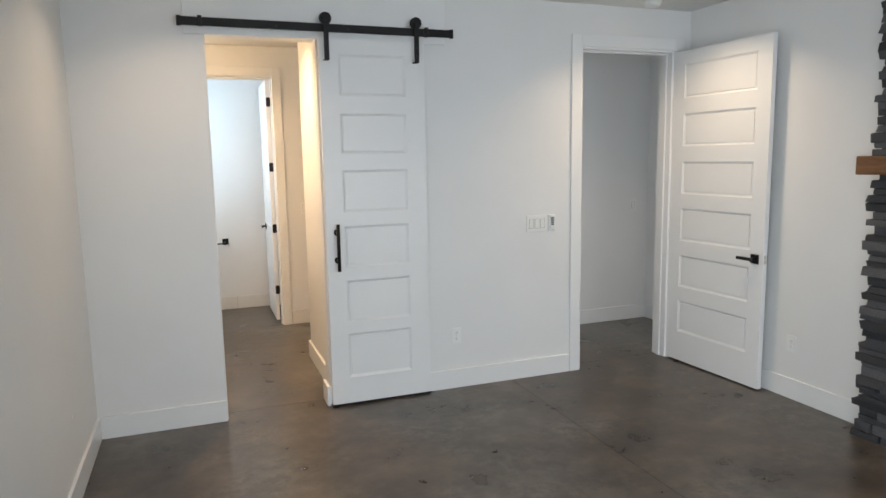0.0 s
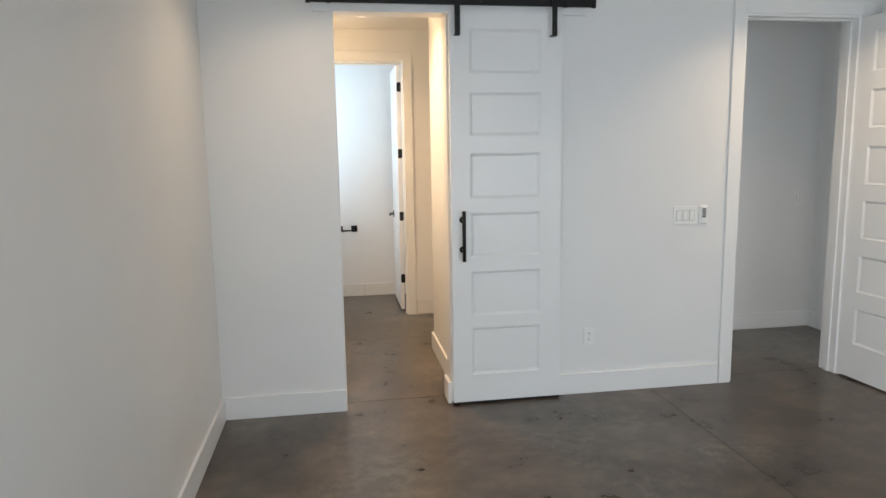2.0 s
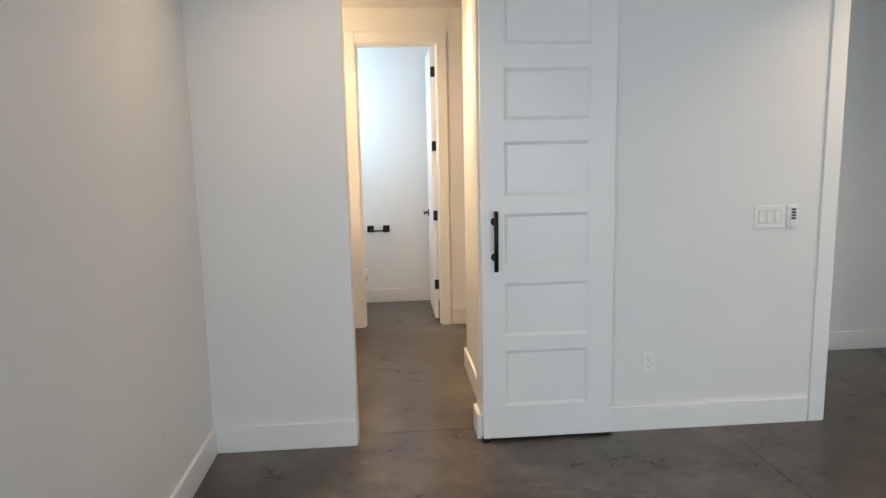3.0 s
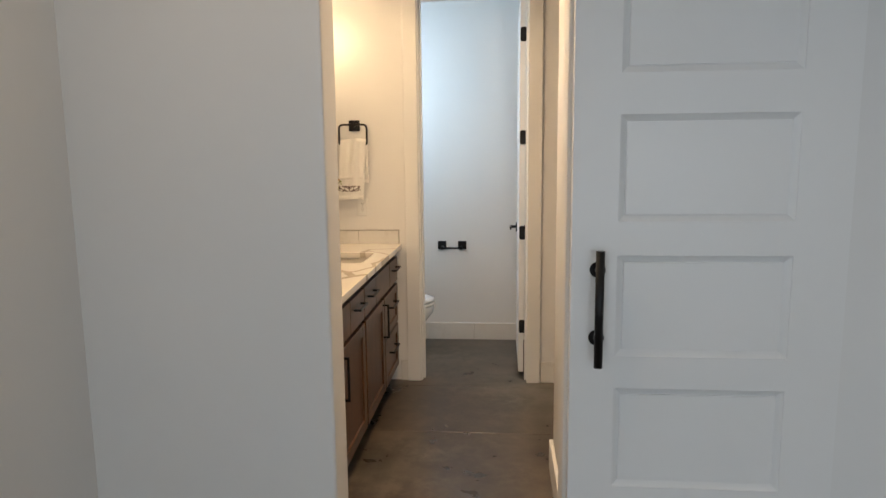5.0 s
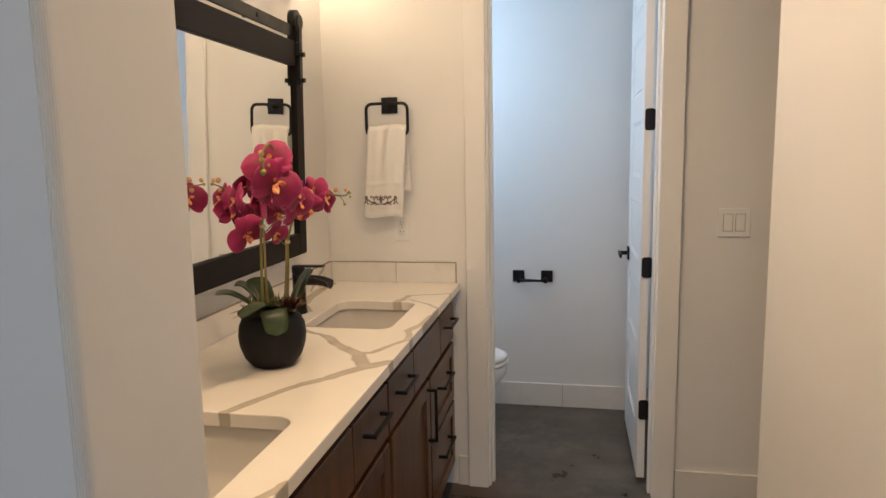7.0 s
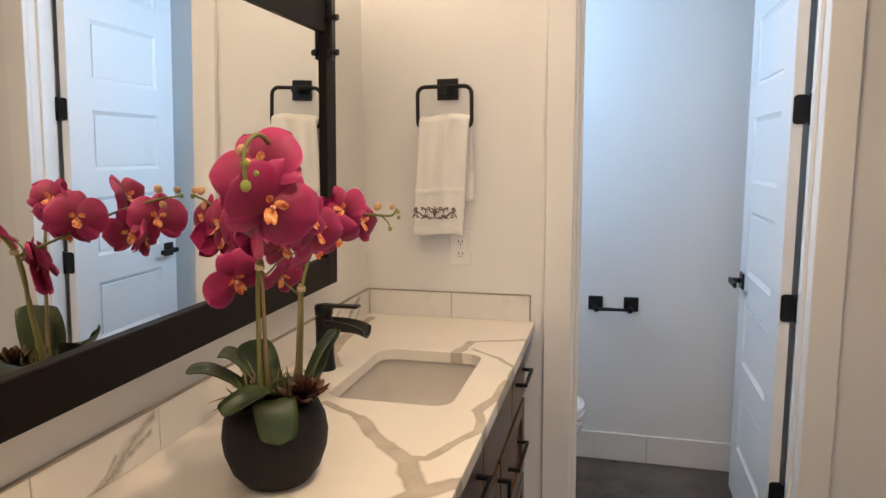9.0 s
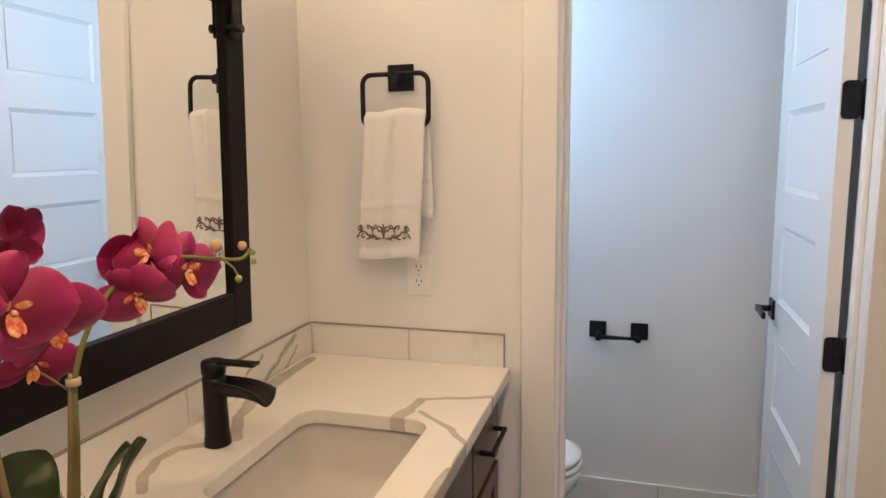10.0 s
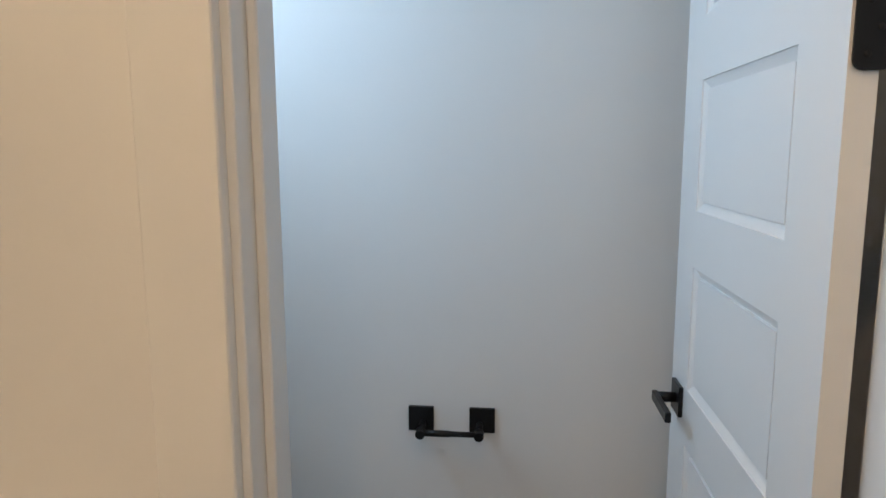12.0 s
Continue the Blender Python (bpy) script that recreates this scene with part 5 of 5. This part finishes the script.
spikes = (
    ([spot(-0.022, 0.13, -0.01), spot(-0.020, 0.26, -0.03), spot(-0.014, 0.383, -0.05), spot(0.012, 0.470, -0.13), spot(0.016, 0.545, -0.24), spot(-0.004, 0.578, -0.315), spot(-0.022, 0.560, -0.338), spot(-0.022, 0.522, -0.345)], 0.0038, stem_skin),
    ([spot(-0.008, 0.13, 0.0), spot(-0.010, 0.24, -0.02), spot(-0.010, 0.37, -0.045)], 0.0040, cane_skin),
    ([spot(0.044, 0.13, 0.01), spot(0.052, 0.25, 0.016), spot(0.058, 0.34, 0.020), spot(0.090, 0.415, 0.035), spot(0.140, 0.450, 0.065), spot(0.200, 0.442, 0.10), spot(0.232, 0.440, 0.105), spot(0.244, 0.452, 0.11)], 0.0032, stem_skin),
    ([spot(0.036, 0.13, 0.012), spot(0.044, 0.22, 0.014), spot(0.052, 0.335, 0.018)], 0.0040, cane_skin),
    ([spot(-0.014, 0.36, -0.045), spot(0.0, 0.365, -0.03), spot(0.02, 0.385, -0.03), spot(0.045, 0.400, -0.05)], 0.0020, stem_skin),
    ([spot(-0.014, 0.370, -0.045), spot(-0.03, 0.405, 0.03), spot(-0.065, 0.445, 0.10), spot(-0.100, 0.470, 0.16), spot(-0.120, 0.478, 0.195), spot(-0.128, 0.482, 0.205)], 0.0026, stem_skin),
    ([spot(0.020, 0.345, 0.01), spot(0.035, 0.33, 0.015), spot(0.054, 0.31, 0.018)], 0.0016, stem_skin),
    ([spot(0.210, 0.441, 0.10), spot(0.222, 0.430, 0.10), spot(0.228, 0.418, 0.10)], 0.0014, stem_skin),
)
for pts, r, skin in spikes:
    line = bend(pts)
    part("stem", tube(bmesh.new(), line, [r * (1.1 - 0.45 * i / len(line)) for i in range(len(line))], 8), skin, plant, "green stem tied to a cane")
for a, z, d in ((-0.013, 0.378, -0.049), (0.054, 0.325, 0.018)):
    part("tie", tube(bmesh.new(), [spot(a, z - 0.004, d), spot(a, z + 0.004, d)], 0.0078, 10), twine, plant, "pale twine tie")
for a, z, d, r, skin in ((0.204, 0.458, 0.097, 0.0095, bud_skin), (0.234, 0.456, 0.108, 0.0070, bud_skin), (0.246, 0.446, 0.11, 0.0048, bud_green), (0.228, 0.415, 0.10, 0.0056, bud_green), (0.247, 0.435, 0.11, 0.0045, bud_green),
                         (-0.024, 0.560, -0.332, 0.0086, bud_skin), (-0.022, 0.545, -0.340, 0.0062, bud_green), (-0.022, 0.520, -0.345, 0.0080, bud_green), (-0.010, 0.534, -0.342, 0.0042, bud_green),
                         (-0.112, 0.492, 0.165, 0.0095, bud_skin), (-0.125, 0.491, 0.195, 0.0080, bud_skin), (-0.108, 0.462, 0.175, 0.0085, bud_skin), (-0.130, 0.480, 0.200, 0.0055, bud_green)):
    bm = bmesh.new()
    r *= 0.82
    lathe(bm, [(0, -r * 1.15), (r * 0.6, -r * 0.9), (r, -r * 0.1), (r * 0.85, r * 0.6), (r * 0.35, r * 1.1), (0, r * 1.2)], (0, 0, 0), 12)
    bmesh.ops.transform(bm, matrix=Matrix.Translation(spot(a, z, d)) @ pose(0, 0, 0, 35, 20, 40 * rnd.random()), verts=bm.verts)
    part("bud", bm, skin, plant, "closed bud")


def leaf(points, width, fold=0.25):
    """A strap leaf along a bent line, folded a little along its middle."""
    line = bend(points, 7)
    bm = bmesh.new()
    rows = []
    for i, p in enumerate(line):
        u = i / (len(line) - 1)
        d = (line[min(i + 1, len(line) - 1)] - line[max(i - 1, 0)]).normalized()
        side = (line[-1] - line[0]).cross(UPV).normalized()
        normal = side.cross(d).normalized()
        w = width * (0.35 + 0.65 * math.sin(math.pi * min(1.0, 0.12 + 0.70 * u)) ** 0.8) * (1 if u < 0.88 else math.sqrt(max(0.0, 1 - ((u - 0.88) / 0.121) ** 2)))
        rows.append([bm.verts.new(p + side * (w * v) + normal * (fold * w * v * v + t)) for t in (0.0, -0.0016) for v in (-1, -0.6, -0.2, 0, 0.2, 0.6, 1)])
    for a, b in zip(rows, rows[1:]):
        for s in (0, 7):
            for k in range(6):
                bm.faces.new((a[s + k], a[s + k + 1], b[s + k + 1], b[s + k])).smooth = True
        bm.faces.new((a[0], b[0], b[7], a[7])), bm.faces.new((a[6], a[13], b[13], b[6]))
    return part("leaf", bm, leaf_skin, plant, "thick green strap leaf")


leaf([spot(-0.02, 0.135, 0), spot(-0.065, 0.175, 0.0), spot(-0.105, 0.198, 0.0), spot(-0.140, 0.200, 0.0)], 0.031)
leaf([spot(-0.010, 0.135, 0.015), spot(-0.045, 0.185, 0.03), spot(-0.070, 0.212, 0.03), spot(-0.090, 0.216, 0.025)], 0.034)
leaf([spot(0.015, 0.150, -0.02), spot(-0.020, 0.172, -0.055), spot(-0.052, 0.165, -0.072), spot(-0.080, 0.150, -0.080)], 0.030)
leaf([spot(0.0, 0.145, -0.03), spot(-0.002, 0.164, -0.072), spot(0.002, 0.146, -0.098), spot(0.004, 0.102, -0.106)], 0.034, 0.12)
leaf([spot(0.045, 0.135, 0.0), spot(0.066, 0.180, 0.0), spot(0.086, 0.220, 0.0), spot(0.110, 0.252, 0.0)], 0.030)
leaf([spot(0.055, 0.135, 0.02), spot(0.084, 0.175, 0.03), spot(0.100, 0.215, 0.03), spot(0.120, 0.245, 0.03)], 0.028)
leaf([spot(-0.005, 0.135, 0.03), spot(-0.02, 0.180, 0.06), spot(-0.03, 0.205, 0.075), spot(-0.035, 0.225, 0.08)], 0.036)
rosette = bmesh.new()
lathe(rosette, [(0.0, 0.0), (0.012, 0.0), (0.012, 0.008), (0.0, 0.018)], spot(0.048, 0.148, -0.045), 12)
rosette = part("succulent", rosette, succulent_skin, plant, "small dark red succulent rosette")
for ring_no, (count, tilt, size) in enumerate(((11, 8, 0.046), (10, 32, 0.040), (8, 55, 0.032), (5, 72, 0.022))):
    for i in range(count):
        m = Matrix.Translation(spot(0.048, 0.156, -0.045)) @ pose(0, 0, 0, 0, 0, 360 * i / count + 17 * ring_no) @ pose(0, 0, 0, 0, -tilt, 0)
        bm = bmesh.new()
        petal_into(bm, m, size, size * 0.20, 0, 0.1, -0.15, 0.0)
        part("succulent_leaf", bm, succulent_skin, rosette)
bm = bmesh.new()
for i in range(170):
    a, d = rnd.uniform(-0.062, 0.066), rnd.uniform(-0.045, 0.055)
    base_at = spot(a, 0.138, d)
    tip = base_at + Vector((rnd.uniform(-0.026, 0.026), rnd.uniform(-0.026, 0.026), rnd.uniform(0.018, 0.05)))
    tube(bm, [base_at, (base_at + tip) / 2 + Vector((0.002, 0, 0)), tip], [0.0024, 0.0022, 0.0004], 4)
tagged(part("moss_tuft", bm, moss, plant, "green moss and grass tufts"), kind="stuff")
bm = bmesh.new()
for a, z, d in ((-0.108, 0.150, -0.02), (-0.100, 0.138, -0.03), (-0.062, 0.215, 0.0), (-0.045, 0.205, -0.02), (-0.040, 0.215, -0.01), (0.01, 0.20, -0.02), (0.024, 0.195, 0.0)):
    tube(bm, [spot(-0.04, 0.14, 0), spot(a * 0.75, (z + 0.14) / 2 + 0.01, d * 0.6), spot(a, z, d)], [0.002, 0.0018, 0.0003], 5)
tagged(part("dry_blade", bm, cane_skin, plant, "pale dry grass blades"), kind="stuff")

# ---- ledger stones of the fireplace, laid last ----
rs = random.Random(11)
shapes = []
for i in range(10):
    bm = boxed(0, 1, 0, 1, 0, 1, bevel=0.06)
    for v in bm.verts:
        v.co += Vector((rs.uniform(-0.05, 0.05), rs.uniform(-0.05, 0.05), rs.uniform(-0.07, 0.07)))
    me = bpy.data.meshes.new("stone")
    bmesh.ops.recalc_face_normals(bm, faces=bm.faces)
    bm.to_mesh(me)
    bm.free()
    me.materials.append(ledge)
    shapes.append(me)
z = 0.0
while z < 2.74:
    if 1.50 < z < 1.642:
        z = 1.642
    h = min(rs.uniform(0.026, 0.058), 2.774 - z, (1.538 - z) if z < 1.538 else 9)
    if h < 0.012:
        z += h + 0.001
        continue
    end = 0.745 + rs.uniform(0.0, 0.055)
    y = end
    while y > (0.05 if len(fire.children) < 280 else 0.5):
        w = rs.uniform(0.10, 0.30)
        st = bpy.data.objects.new("stone", rs.choice(shapes))
        scene.collection.objects.link(st)
        st.parent = fire
        front = rs.uniform(0.135, 0.172)
        st.matrix_basis = Matrix.Translation((-front, y - w, z + 0.001)) @ Matrix.Diagonal((front - 0.003, w - 0.002, h - 0.002, 1))
        y -= w
    z += h
